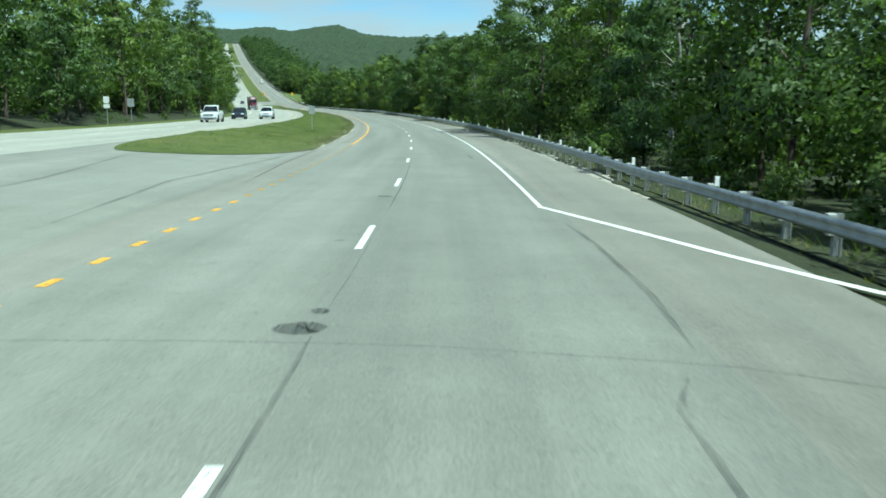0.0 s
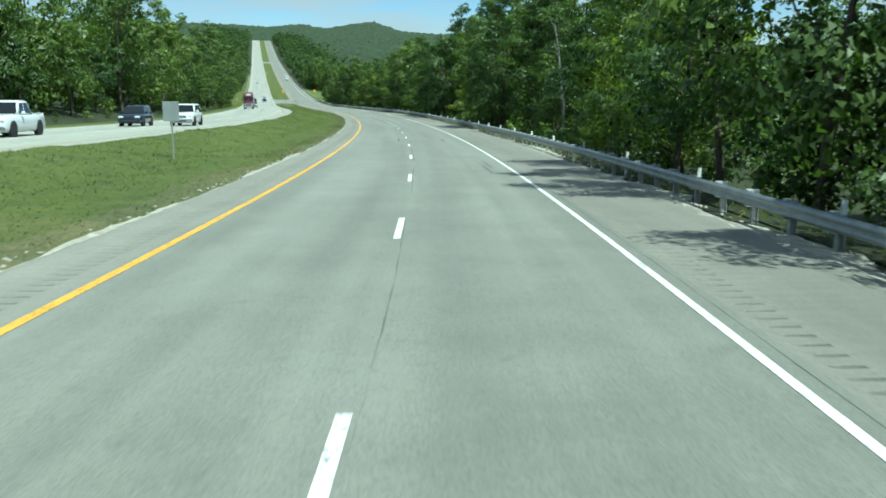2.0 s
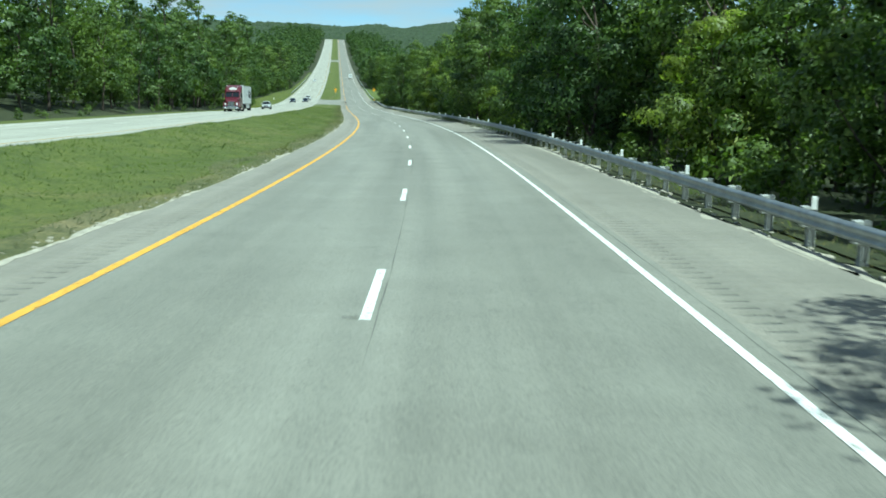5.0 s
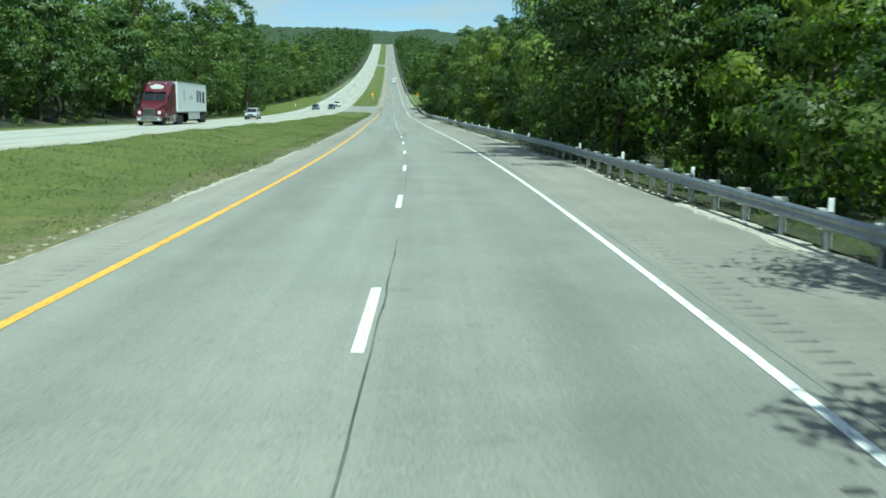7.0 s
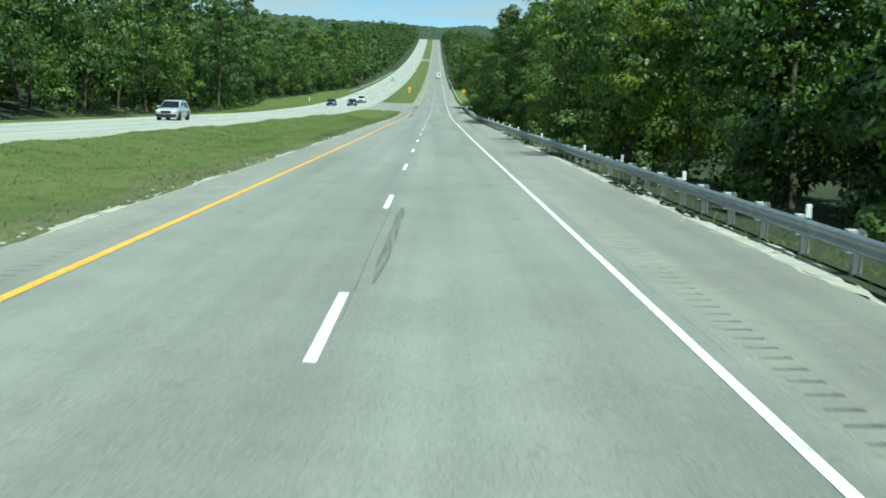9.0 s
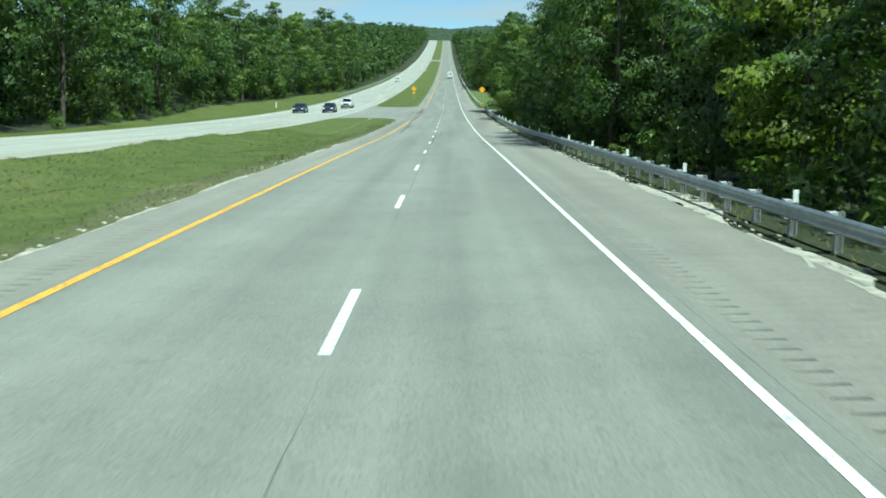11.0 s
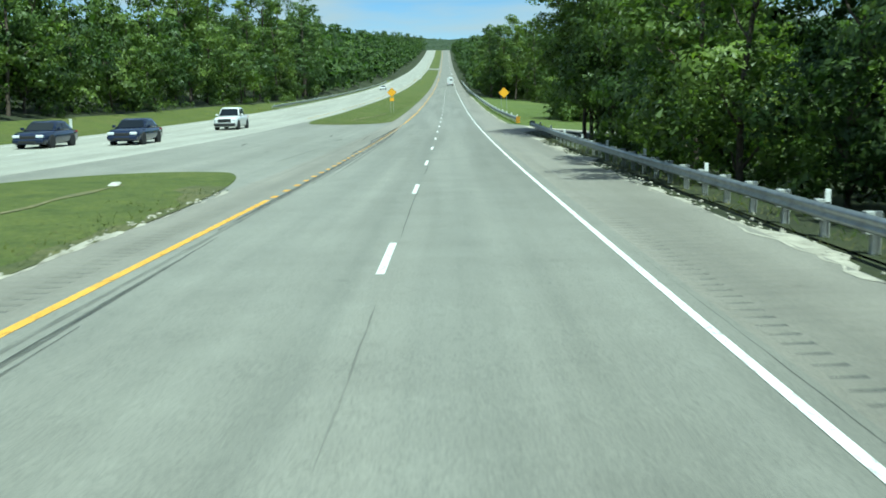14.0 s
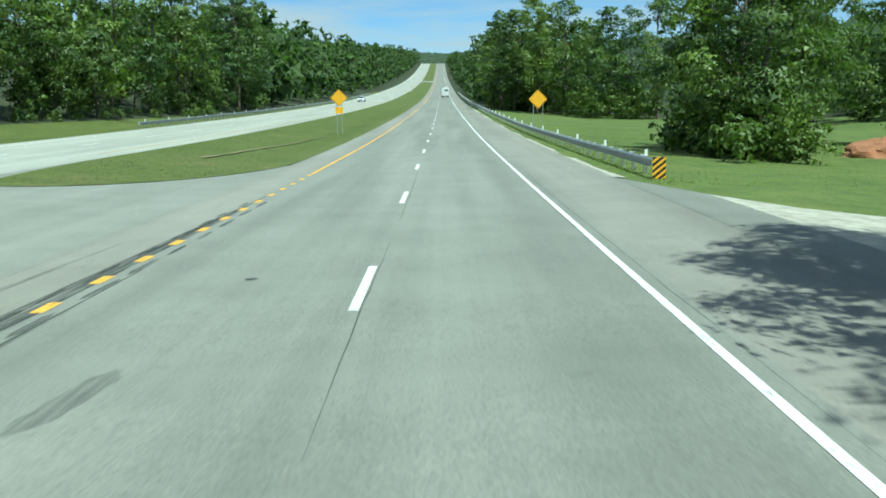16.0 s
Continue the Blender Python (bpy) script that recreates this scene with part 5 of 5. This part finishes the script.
def car(name, L, W, H, belt, hood, wheel_r, base, cab, paint, label, category, bed=False, dark_low=False, chrome=False):
    """A road car facing +y: hull, cabin, panes, lamps, grille, bumpers, mirrors, wheels. cab: base front, roof front, roof rear, base rear (y)."""
    top = tagged(new(name), label, category)
    f, w = L / 2, W / 2
    clear = wheel_r * 0.62
    st = [(-f, clear + 0.18, belt - 0.22, w * 0.86), (-f + 0.1, clear + 0.06, belt - 0.05, w * 0.95), (-f * 0.55, clear, belt, w), (cab[0] - 0.1, clear, belt, w),
          (cab[0] + 0.12, clear, belt - 0.02, w * 0.995), (f * 0.75, clear, hood, w * 0.97), (f - 0.16, clear + 0.03, hood - 0.1, w * 0.93), (f, clear + 0.12, hood - 0.3, w * 0.82)]
    part("body", loft("body", [hull_ring(*q) for q in st], paint, True), top, "painted body")
    b, r0, r1, e = cab
    wb, wt = w * 0.93, w * 0.74
    cabin = [[(-wb, b, belt - 0.05), (wb, b, belt - 0.05), (wb, e, belt - 0.05), (-wb, e, belt - 0.05)], [(-wt * 1.02, r0 + 0.03, H - 0.07), (wt * 1.02, r0 + 0.03, H - 0.07), (wt * 1.02, r1 - 0.03, H - 0.07), (-wt * 1.02, r1 - 0.03, H - 0.07)],
             [(-wt * 0.85, r0 - 0.12, H), (wt * 0.85, r0 - 0.12, H), (wt * 0.85, r1 + 0.12, H), (-wt * 0.85, r1 + 0.12, H)]]
    part("cabin", loft("cabin", cabin, paint, True, 0.03), top, "painted roof and pillars")

    def on(u, v, face):
        """A point on the cabin's slope: u across or along, v up."""
        z = belt - 0.05 + (H - 0.02 - belt) * v
        ww, fy, ry = wb + (wt * 1.02 - wb) * v, b + (r0 + 0.03 - b) * v, e + (r1 - 0.03 - e) * v
        if face == "front":
            return (ww * u, fy + 0.008, z)
        if face == "rear":
            return (ww * u, ry - 0.008, z)
        return (face * (ww + 0.008), ry + (fy - ry) * u, z)
    part("windscreen", panel4("windscreen", [on(-0.9, 0.12, "front"), on(0.9, 0.12, "front"), on(0.88, 0.93, "front"), on(-0.88, 0.93, "front")], GLASS), top, "dark windscreen")
    part("rear_window", panel4("rear_window", [on(-0.88, 0.2, "rear"), on(0.88, 0.2, "rear"), on(0.85, 0.9, "rear"), on(-0.85, 0.9, "rear")], GLASS), top, "dark rear window")
    for sd in (-1, 1):
        for u0, u1 in ((0.56, 0.93), (0.16 if not bed else 0.1, 0.52)):
            part("side_window", panel4("side_window", [on(u0, 0.14, sd), on(u1, 0.14, sd), on(u1 - 0.02, 0.9, sd), on(u0 + 0.02, 0.9, sd)], GLASS), top, "dark side window")
        part("mirror", boxes("mirror", paint, ((sd * (w + 0.09), b - 0.35, belt + 0.08), (0.2, 0.12, 0.16)), bevel=0.03), top, "door mirror")
        part("headlight", boxes("headlight", LAMP, ((sd * w * 0.68, f - 0.12, hood - 0.24), (w * 0.42, 0.26, 0.17)), bevel=0.04), top, "clear headlight")
        part("tail_light", boxes("tail_light", TAIL, ((sd * w * 0.83, -f + 0.08, belt - 0.25), (0.16, 0.12, 0.32)), bevel=0.03), top, "red tail light")
        for y in (base / 2, -base / 2):
            k = 18
            arch = [[(sd * (w - 0.2), y + wheel_r * 1.16 * math.cos(2 * math.pi * i / k), wheel_r + wheel_r * 1.16 * math.sin(2 * math.pi * i / k)) for i in range(k)], [(sd * (w + 0.004), y + wheel_r * 1.16 * math.cos(2 * math.pi * i / k), wheel_r + wheel_r * 1.16 * math.sin(2 * math.pi * i / k)) for i in range(k)]]
            part("wheel_arch", loft("wheel_arch", arch, TRIM), top, "black wheel arch")
            wheel(top, sd * (w - 0.1), y, wheel_r, 0.24, sd)
    part("grille", boxes("grille", CHROME if chrome else TRIM, ((0, f - 0.03, hood - 0.3), (W * (0.56 if bed else 0.46), 0.1, 0.28 if bed else 0.2)), bevel=0.02), top, "front grille")
    part("bumper", boxes("bumper", CHROME if chrome else (TRIM if dark_low else paint), ((0, f - 0.06, clear + 0.2), (W * 0.9, 0.26, 0.24)), bevel=0.06), top, "front bumper")
    part("air_intake", boxes("air_intake", TRIM, ((0, f + 0.05, clear + 0.17), (W * 0.5, 0.06, 0.12)), bevel=0.02), top, "dark air intake")
    part("number_plate", boxes("number_plate", SIGN_WHITE, ((0, -f - 0.01, belt - 0.4), (0.3, 0.03, 0.15)), bevel=0.005), top, "blank pale plate")
    if bed:
        part("bed_floor", boxes("bed_floor", TRIM, ((0, (-f + e) / 2 + 0.02, belt - 0.005), (W * 0.8, abs(-f - e) - 0.22, 0.03)), bevel=0.005), top, "dark open load bed")
        part("tailgate", boxes("tailgate", paint, ((0, -f + 0.06, belt - 0.17), (W * 0.86, 0.07, 0.42)), bevel=0.02), top)
    return top


def park(v, s, off, lift, turn=180):
    v.matrix_basis = stand(s, off, lift, turn) @ Matrix.Rotation(math.atan(float(np.interp(s, KNOT, GRADE)) / 100) * (1 if turn == 0 else -1), 4, "X")


lift = lambda s: float(far_lift(s))
v = car("pickup_truck", 5.7, 2.0, 1.92, 1.18, 1.12, 0.40, 3.6, (1.05, 0.45, -0.75, -0.95), CAR_WHITE, "older white pickup truck with chrome grille, oncoming", "pickup truck", bed=True, chrome=True)
park(v, 107, -21.6, lift(107))
v = car("suv", 4.6, 1.86, 1.66, 1.02, 0.98, 0.35, 2.65, (1.15, 0.35, -1.55, -2.1), CAR_BLUE, "dark blue sport utility car, oncoming", "car")
park(v, 133, -21.4, lift(133))
v = car("suv", 4.9, 1.9, 1.76, 1.08, 1.04, 0.37, 2.8, (1.1, 0.4, -1.75, -2.25), CAR_WHITE, "white square-backed sport utility car, oncoming", "car", chrome=True)
park(v, 134, -17.6, lift(134))
v = car("suv", 4.55, 1.82, 1.66, 1.02, 0.98, 0.35, 2.62, (1.2, 0.3, -1.5, -2.1), CAR_SILVER, "silver-white crossover car with black lower bumper, oncoming", "car", dark_low=True)
park(v, 350, -20.9, lift(350))
v = car("sedan", 4.85, 1.85, 1.46, 0.95, 0.9, 0.34, 2.8, (1.0, 0.2, -1.05, -1.8), CAR_NAVY, "very dark blue sedan in the outer lane, oncoming", "car")
park(v, 476.5, -21.6, lift(476))
v = car("sedan", 4.85, 1.85, 1.47, 0.95, 0.9, 0.34, 2.8, (1.0, 0.2, -1.05, -1.8), CAR_NAVY, "very dark blue sedan with pale headlights, oncoming", "car")
park(v, 479, -17.4, lift(479))
v = car("pickup_truck", 5.4, 1.9, 1.79, 1.1, 1.06, 0.38, 3.26, (1.1, 0.5, -0.85, -1.1), CAR_WHITE, "white crew cab pickup truck with black lower bumper, oncoming", "pickup truck", bed=True, dark_low=True)
park(v, 503, -17.2, lift(503))
for s, o in ((742, -20.6),):
    v = car("sedan", 4.75, 1.83, 1.45, 0.95, 0.88, 0.33, 2.75, (1.0, 0.2, -1.0, -1.75), CAR_WHITE, "far white sedan on the oncoming carriageway", "car")
    park(v, s, o, lift(s))


def semi_truck():
    """Long-nosed tractor with sleeper and a box trailer, facing +y; the front bumper at y = 0."""
    top = tagged(new("semi_truck"), "maroon tractor with a long pale grey box trailer, oncoming", "semi truck")
    ring = lambda y, z0, z1, w, r=0.12: [(w, y, z0), (w, y, z1 - r), (w - r, y, z1), (-w + r, y, z1), (-w, y, z1 - r), (-w, y, z0)]
    part("hood", loft("hood", [ring(-0.1, 0.75, 1.55, 0.72), ring(-0.35, 0.7, 1.75, 0.85), ring(-1.2, 0.7, 1.95, 1.0), ring(-1.9, 0.7, 2.05, 1.1)], CAR_RED, False, 0.03), top, "maroon sloping hood")
    part("cab", loft("cab", [ring(-1.85, 0.65, 2.1, 1.12), ring(-2.1, 0.65, 2.35, 1.14), ring(-2.75, 0.65, 3.0, 1.15, 0.2), ring(-3.6, 0.65, 3.2, 1.16, 0.2)], CAR_RED, False, 0.02), top, "maroon cab")
    part("sleeper", loft("sleeper", [ring(-3.3, 0.6, 3.1, 1.18, 0.2), ring(-3.75, 0.6, 3.75, 1.2, 0.25), ring(-4.5, 0.6, 4.02, 1.22, 0.25), ring(-5.5, 0.6, 4.05, 1.22, 0.2)], CAR_RED, False, 0.02), top, "tall maroon sleeper with roof fairing")
    part("badge", loft("badge", [[(0.62 * math.cos(0.2618 * i), y, 3.48 + 0.22 * math.sin(0.2618 * i) + 0.03 * math.cos(1.05 * i)) for i in range(24)] for y in (-3.56, -3.4)], SIGN_WHITE), top, "pale oval badge on the roof fairing")
    for sd in (-1, 1):                       # windscreen in two halves with a centre post
        part("windscreen", panel4("windscreen", [(sd * 0.04, -1.90, 2.2), (sd * 1.04, -1.90, 2.2), (sd * 0.96, -2.66, 2.96), (sd * 0.04, -2.66, 2.96)], GLASS), top, "dark windscreen half")
        part("marker_light", boxes("marker_light", LAMP, ((sd * 0.75, -3.62, 3.78), (0.14, 0.08, 0.07)), bevel=0.02), top, "small roof marker light")
        part("fog_light", boxes("fog_light", LAMP, ((sd * 0.85, 0.14, 0.56), (0.22, 0.05, 0.14)), bevel=0.02), top, "round fog lamp in the bumper")
        part("mirror_arm", boxes("mirror_arm", CHROME, ((sd * 1.28, -2.2, 2.7), (0.3, 0.05, 0.05)), ((sd * 1.28, -2.2, 2.12), (0.3, 0.05, 0.05))), top, "chrome mirror arm")
        part("step", boxes("step", CHROME, ((sd * 1.2, -2.75, 0.75), (0.1, 0.7, 0.06)), ((sd * 1.2, -2.75, 0.42), (0.1, 0.7, 0.06)), bevel=0.01), top, "bright cab step")
        part("fuel_tank", boxes("fuel_tank", CHROME, ((sd * 1.0, -4.4, 0.72), (0.5, 1.5, 0.52)), bevel=0.12), top, "bright round-edged fuel tank")
    part("visor", boxes("visor", CAR_RED, ((0, -2.66, 3.05), (2.0, 0.3, 0.05)), bevel=0.02), top, "maroon sun visor")
    for sd in (-1, 1):
        part("side_window", panel4("side_window", [(sd * 1.165, -3.3, 2.2), (sd * 1.165, -2.5, 2.2), (sd * 1.165, -2.75, 2.85), (sd * 1.165, -3.3, 2.9)], GLASS), top, "dark side window")
        part("mirror", boxes("mirror", TRIM, ((sd * 1.42, -2.2, 2.4), (0.22, 0.14, 0.7)), bevel=0.04), top, "tall door mirror")
        part("headlight", boxes("headlight", LAMP, ((sd * 0.82, -0.3, 1.12), (0.36, 0.34, 0.3)), bevel=0.06), top, "clear headlight")
        part("fender", loft("fender", [ring(-0.2, 0.6, 1.2, 0.2), ring(-0.8, 0.75, 1.45, 0.22), ring(-1.7, 0.6, 1.25, 0.2)], CAR_RED, False, 0.02), top, "maroon wing").matrix_basis = Matrix.Translation((sd * 1.02, 0, 0))
        part("side_skirt", boxes("side_skirt", CAR_RED, ((sd * 1.17, -4.0, 0.55), (0.06, 2.6, 0.6)), bevel=0.02), top)
        wheel(top, sd * 1.0, -0.95, 0.5, 0.3, sd)
        for y in (-6.3, -7.6):
            wheel(top, sd * 0.98, y, 0.5, 0.5, sd)
        for y in (-18.0, -19.25):
            wheel(top, sd * 0.98, y, 0.5, 0.5, sd)
    part("grille", boxes("grille", CHROME, ((0, -0.1, 1.15), (1.05, 0.14, 0.72)), bevel=0.03), top, "chrome grille")
    for k in range(5):
        part("grille_slot", boxes("grille_slot", BLACK, ((0, -0.02, 0.9 + 0.125 * k), (0.92, 0.02, 0.05))), top, "dark slot")
    part("bumper", boxes("bumper", CHROME, ((0, 0.0, 0.6), (2.3, 0.26, 0.42)), bevel=0.06), top, "chrome bumper")
    part("chassis", boxes("chassis", BLACK, ((0, -6.3, 0.75), (0.9, 4.0, 0.3)), ((0, -13.5, 1.0), (0.7, 12.5, 0.18)), bevel=0.02), top, "black chassis rails")
    box = part("trailer", boxes("trailer", VAN_WHITE, ((0, -13.05, 2.6), (2.55, 14.2, 2.85)), bevel=0.03), top, "pale grey box trailer")
    for sd in (-1, 1):
        part("side_fairing", boxes("side_fairing", SKIRT, ((sd * 1.25, -13.6, 0.8), (0.04, 5.6, 0.75)), bevel=0.01), top, "grey side skirt")
        part("edge_rail", boxes("edge_rail", SKIRT, ((sd * 1.28, -13.05, 1.2), (0.03, 14.1, 0.12)), ((sd * 1.28, -13.05, 3.98), (0.03, 14.1, 0.1))), box, "grey edge rail")
        for y0, wid, hgt, z in ((-15.25, 0.62, 1.2, 2.75), (-16.1, 0.3, 1.2, 2.75), (-16.95, 0.72, 1.2, 2.7), (-18.55, 1.1, 1.2, 2.65), (-8.9, 0.55, 1.1, 2.8)):
            part("logo_block", boxes("logo_block", BLACK if y0 < -12 else SKIRT, ((sd * 1.281, y0, z), (0.012, wid, hgt))), box, "plain dark block on the side")
        part("logo_block", boxes("logo_block", SKIRT, ((sd * 1.281, -12.2, 2.6), (0.012, 1.5, 0.4))), box, "plain grey block on the side")
    for x in (-0.9, 0.9):
        part("landing_leg", boxes("landing_leg", BLACK, ((x, -9.2, 0.7), (0.12, 0.12, 0.9)), ((x, -9.2, 0.22), (0.25, 0.25, 0.05))), top, "black landing leg")
    for x in (-1.05, 1.05):
        part("exhaust_stack", loft("exhaust_stack", [[(x + 0.07 * math.cos(0.7854 * i), -5.65 + 0.07 * math.sin(0.7854 * i), z) for i in range(8)] for z in (0.9, 3.9)], CHROME), top, "chrome exhaust stack")
    part("mud_flap", boxes("mud_flap", BLACK, ((0, -20.0, 0.6), (2.2, 0.03, 0.7))), top)
    return top


park(semi_truck(), 294.5, -22.2, lift(294))


def motorhome():
    """White camper seen from behind."""
    top = tagged(new("motorhome"), "white camper with a small dark rear window, driving ahead", "motorhome")
    ring = lambda y, z0, z1, w, r=0.2: [(w, y, z0), (w, y, z1 - r), (w - r, y, z1), (-w + r, y, z1), (-w, y, z1 - r), (-w, y, z0)]
    part("body", loft("body", [ring(-3.6, 0.6, 3.0, 1.12), ring(-3.5, 0.5, 3.05, 1.18), ring(1.6, 0.5, 3.1, 1.18), ring(2.9, 1.9, 3.0, 1.1)], CAR_WHITE, False, 0.03), top, "white box body")
    part("cab", loft("cab", [ring(1.5, 0.45, 2.0, 1.0), ring(2.4, 0.45, 1.95, 1.0), ring(3.1, 0.45, 1.25, 0.97), ring(3.7, 0.5, 1.1, 0.9)], CAR_WHITE, False, 0.03), top, "white cab")
    part("rear_window", boxes("rear_window", GLASS, ((0.35, -3.62, 2.3), (1.0, 0.03, 0.5)), bevel=0.01), top, "dark rear window")
    part("bumper", boxes("bumper", TRIM, ((0, -3.65, 0.52), (2.2, 0.2, 0.18)), bevel=0.03), top, "black rear bumper")
    part("air_conditioner", boxes("air_conditioner", SIGN_WHITE, ((0, -0.6, 3.2), (0.8, 1.0, 0.25)), bevel=0.06), top, "white roof unit")
    for sd in (-1, 1):
        part("tail_light", boxes("tail_light", TAIL, ((sd * 0.98, -3.62, 0.95), (0.14, 0.04, 0.32)), bevel=0.01), top, "red tail light")
        part("side_window", boxes("side_window", GLASS, ((sd * 1.185, -1.2, 2.2), (0.02, 1.2, 0.55)), bevel=0.008), top, "dark side window")
        wheel(top, sd * 0.98, -2.2, 0.38, 0.3, sd)
        wheel(top, sd * 0.92, 2.6, 0.38, 0.24, sd)
    return top


park(motorhome(), 800, 1.85, 0.0, 0)


# ---- grass and weeds ----
def blades(name, s, o, up, height, width, mat, label, rng):
    """One narrow bent triangle a blade."""
    n = len(s)
    p = xyz(s, o, up)
    a = rng.uniform(0, 2 * np.pi, n)
    d = np.stack([np.cos(a), np.sin(a), 0 * a], 1)
    h = (height * rng.uniform(0.5, 1.3, n))[:, None]
    lean = rng.normal(0, 0.9, (n, 3)) * h
    lean[:, 2] = 0
    w = (width * rng.uniform(0.6, 1.4, n))[:, None]
    v = np.stack([p - d * w, p + d * w, p + lean + h * np.array([0, 0, 1])], 1)
    away = np.cross(v[:, 1] - v[:, 0], v[:, 2] - v[:, 0]) @ SUN_DIR < 0
    v[away] = v[away][:, [1, 0, 2]]                          # blades turn their faces to the sun
    soft = np.array([0, 0, 1.0]) + rng.normal(0, 0.12, (n, 3))
    me = mesh_of(name, v.reshape(-1, 3), np.arange(3 * n).reshape(-1, 3), mat, None, True, np.repeat(soft / np.linalg.norm(soft, axis=1, keepdims=True), 3, 0))
    tagged(new(name, me), label, "grass", kind="stuff")


g = np.random.default_rng(9)
DRY = leafy("dry_grass", (0.11, 0.12, 0.045), (0.2, 0.185, 0.09), 0.8, 0.3)
LUSH = leafy("lush_grass", (0.115, 0.155, 0.03), (0.15, 0.195, 0.04), 0.8, 0.45)
n = 80000
s = 34 + 422 * g.uniform(0, 1, n)
o = -5.9 - 7.3 * g.uniform(0, 1, n)
lo, hi = median_edges(s, *MEDIANS[0])
keep = (o > lo + 0.1) & (o < hi - 0.4)
s, o = s[keep], o[keep]
wave = np.sin(s / 5.3 + o) + np.sin(s / 2.1 - 2 * o) + np.sin(s / 13 + 0.5 * o)
tall = np.interp(o, [-13, -12.2, -8.2, -7.2, -6.6], [0.26, 0.38, 0.32, 0.14, 0.07]) * (1 + 0.22 * wave) * np.interp(s, [34, 60, 400, 425], [0.35, 1, 1, 0.3])
keep = s < 404
s, o, tall = s[keep], o[keep], tall[keep]
blades("median_grass", s, o, median_height(s, o, 33, 457) - 0.01, 0.03 + tall * 0.18, 0.016, BLADE, "tall uncut green grass on the median", g)
n = 18000
s, o = 50 + 400 * g.uniform(0, 1, n), -5.28 - np.abs(g.normal(0, 0.8, n))
blades("dry_weeds", s, o, median_height(s, o, 33, 457) - 0.01, np.where(np.sin(s / 7.3) + np.sin(s / 2.9) > 0.9, 0.2, 0.09), 0.014, DRY, "dry brownish weeds along the median edge", g)
n = 20000
s = 514 + 150 * g.uniform(0, 1, n) ** 1.4
o = -6.0 - 7.2 * g.uniform(0, 1, n)
lo, hi = median_edges(s, *MEDIANS[1])
keep = (o > lo + 0.1) & (o < hi - 0.05)
s, o = s[keep], o[keep]
blades("median_grass", s, o, median_height(s, o, 513, 1150) - 0.01, 0.045, 0.018, BLADE, "blades of green grass on the second median", g)
n = 9000
s, o = -15 + 510 * g.uniform(0, 1, n), 6.9 + np.abs(g.normal(0, 0.8, n))
blades("rail_weeds", s, o, rise(s, o), 0.13, 0.018, DRY, "dry grass and weeds under the guard rail", g)
n = 9000
s, o = -15 + 500 * g.uniform(0, 1, n), 7.4 + 3.0 * g.uniform(0, 1, n)
blades("bank_weeds", s, o, rise(s, o), 0.34, 0.02, BLADE, "green weeds behind the guard rail", g)
n = 26000
s, o = 513 + 70 * g.uniform(0, 1, n), 7.0 + 20 * g.uniform(0, 1, n) ** 1.3
keep = s > drive_s(o, 1) + 0.5
s, o = s[keep], o[keep]
blades("lawn_grass", s, o, rise(s, o) + 0.08, 0.055, 0.02, LUSH, "blades of bright grass beside the driveway", g)
n = 24000
s = 380 + 200 * g.uniform(0, 1, n)
o = -26.2 + (verge_out(s) + 26.2) * g.uniform(0, 1, n)
blades("verge_grass", s, o, rise(s, o) + 0.03, 0.055, 0.02, BLADE, "blades of grass beyond the oncoming carriageway", g)

# pale broken stones along the pavement edges
stone_bm = bmesh.new()
bmesh.ops.create_icosphere(stone_bm, subdivisions=1, radius=1)
base_v = np.array([v.co[:] for v in stone_bm.verts])
base_f = np.array([[v.index for v in f.verts] for f in stone_bm.faces])
stone_bm.free()
vs, fs = [], []
for k in range(2600):
    left = k % 3 == 0
    s = g.uniform(50, 450) if left else g.uniform(26, 494)
    o = -5.3 - abs(g.normal(0, 0.12)) if left else 6.4 + abs(g.normal(0, 0.22))
    z = float(median_height(np.array(s), np.array(o), 33, 457)) if left else float(rise(s, o)) + 0.04
    c = xyz(s, o, z)
    q = base_v * g.uniform(0.02, 0.075, 3) * np.array([1, 1, 0.6]) + g.normal(0, 0.006, base_v.shape)
    fs.append(base_f + 12 * k)
    vs.append(q + c)
tagged(new("edge_stones", mesh_of("edge_stones", np.concatenate(vs), np.concatenate(fs), GRAVEL)), "pale broken stones along the pavement edges", "stones", kind="stuff")
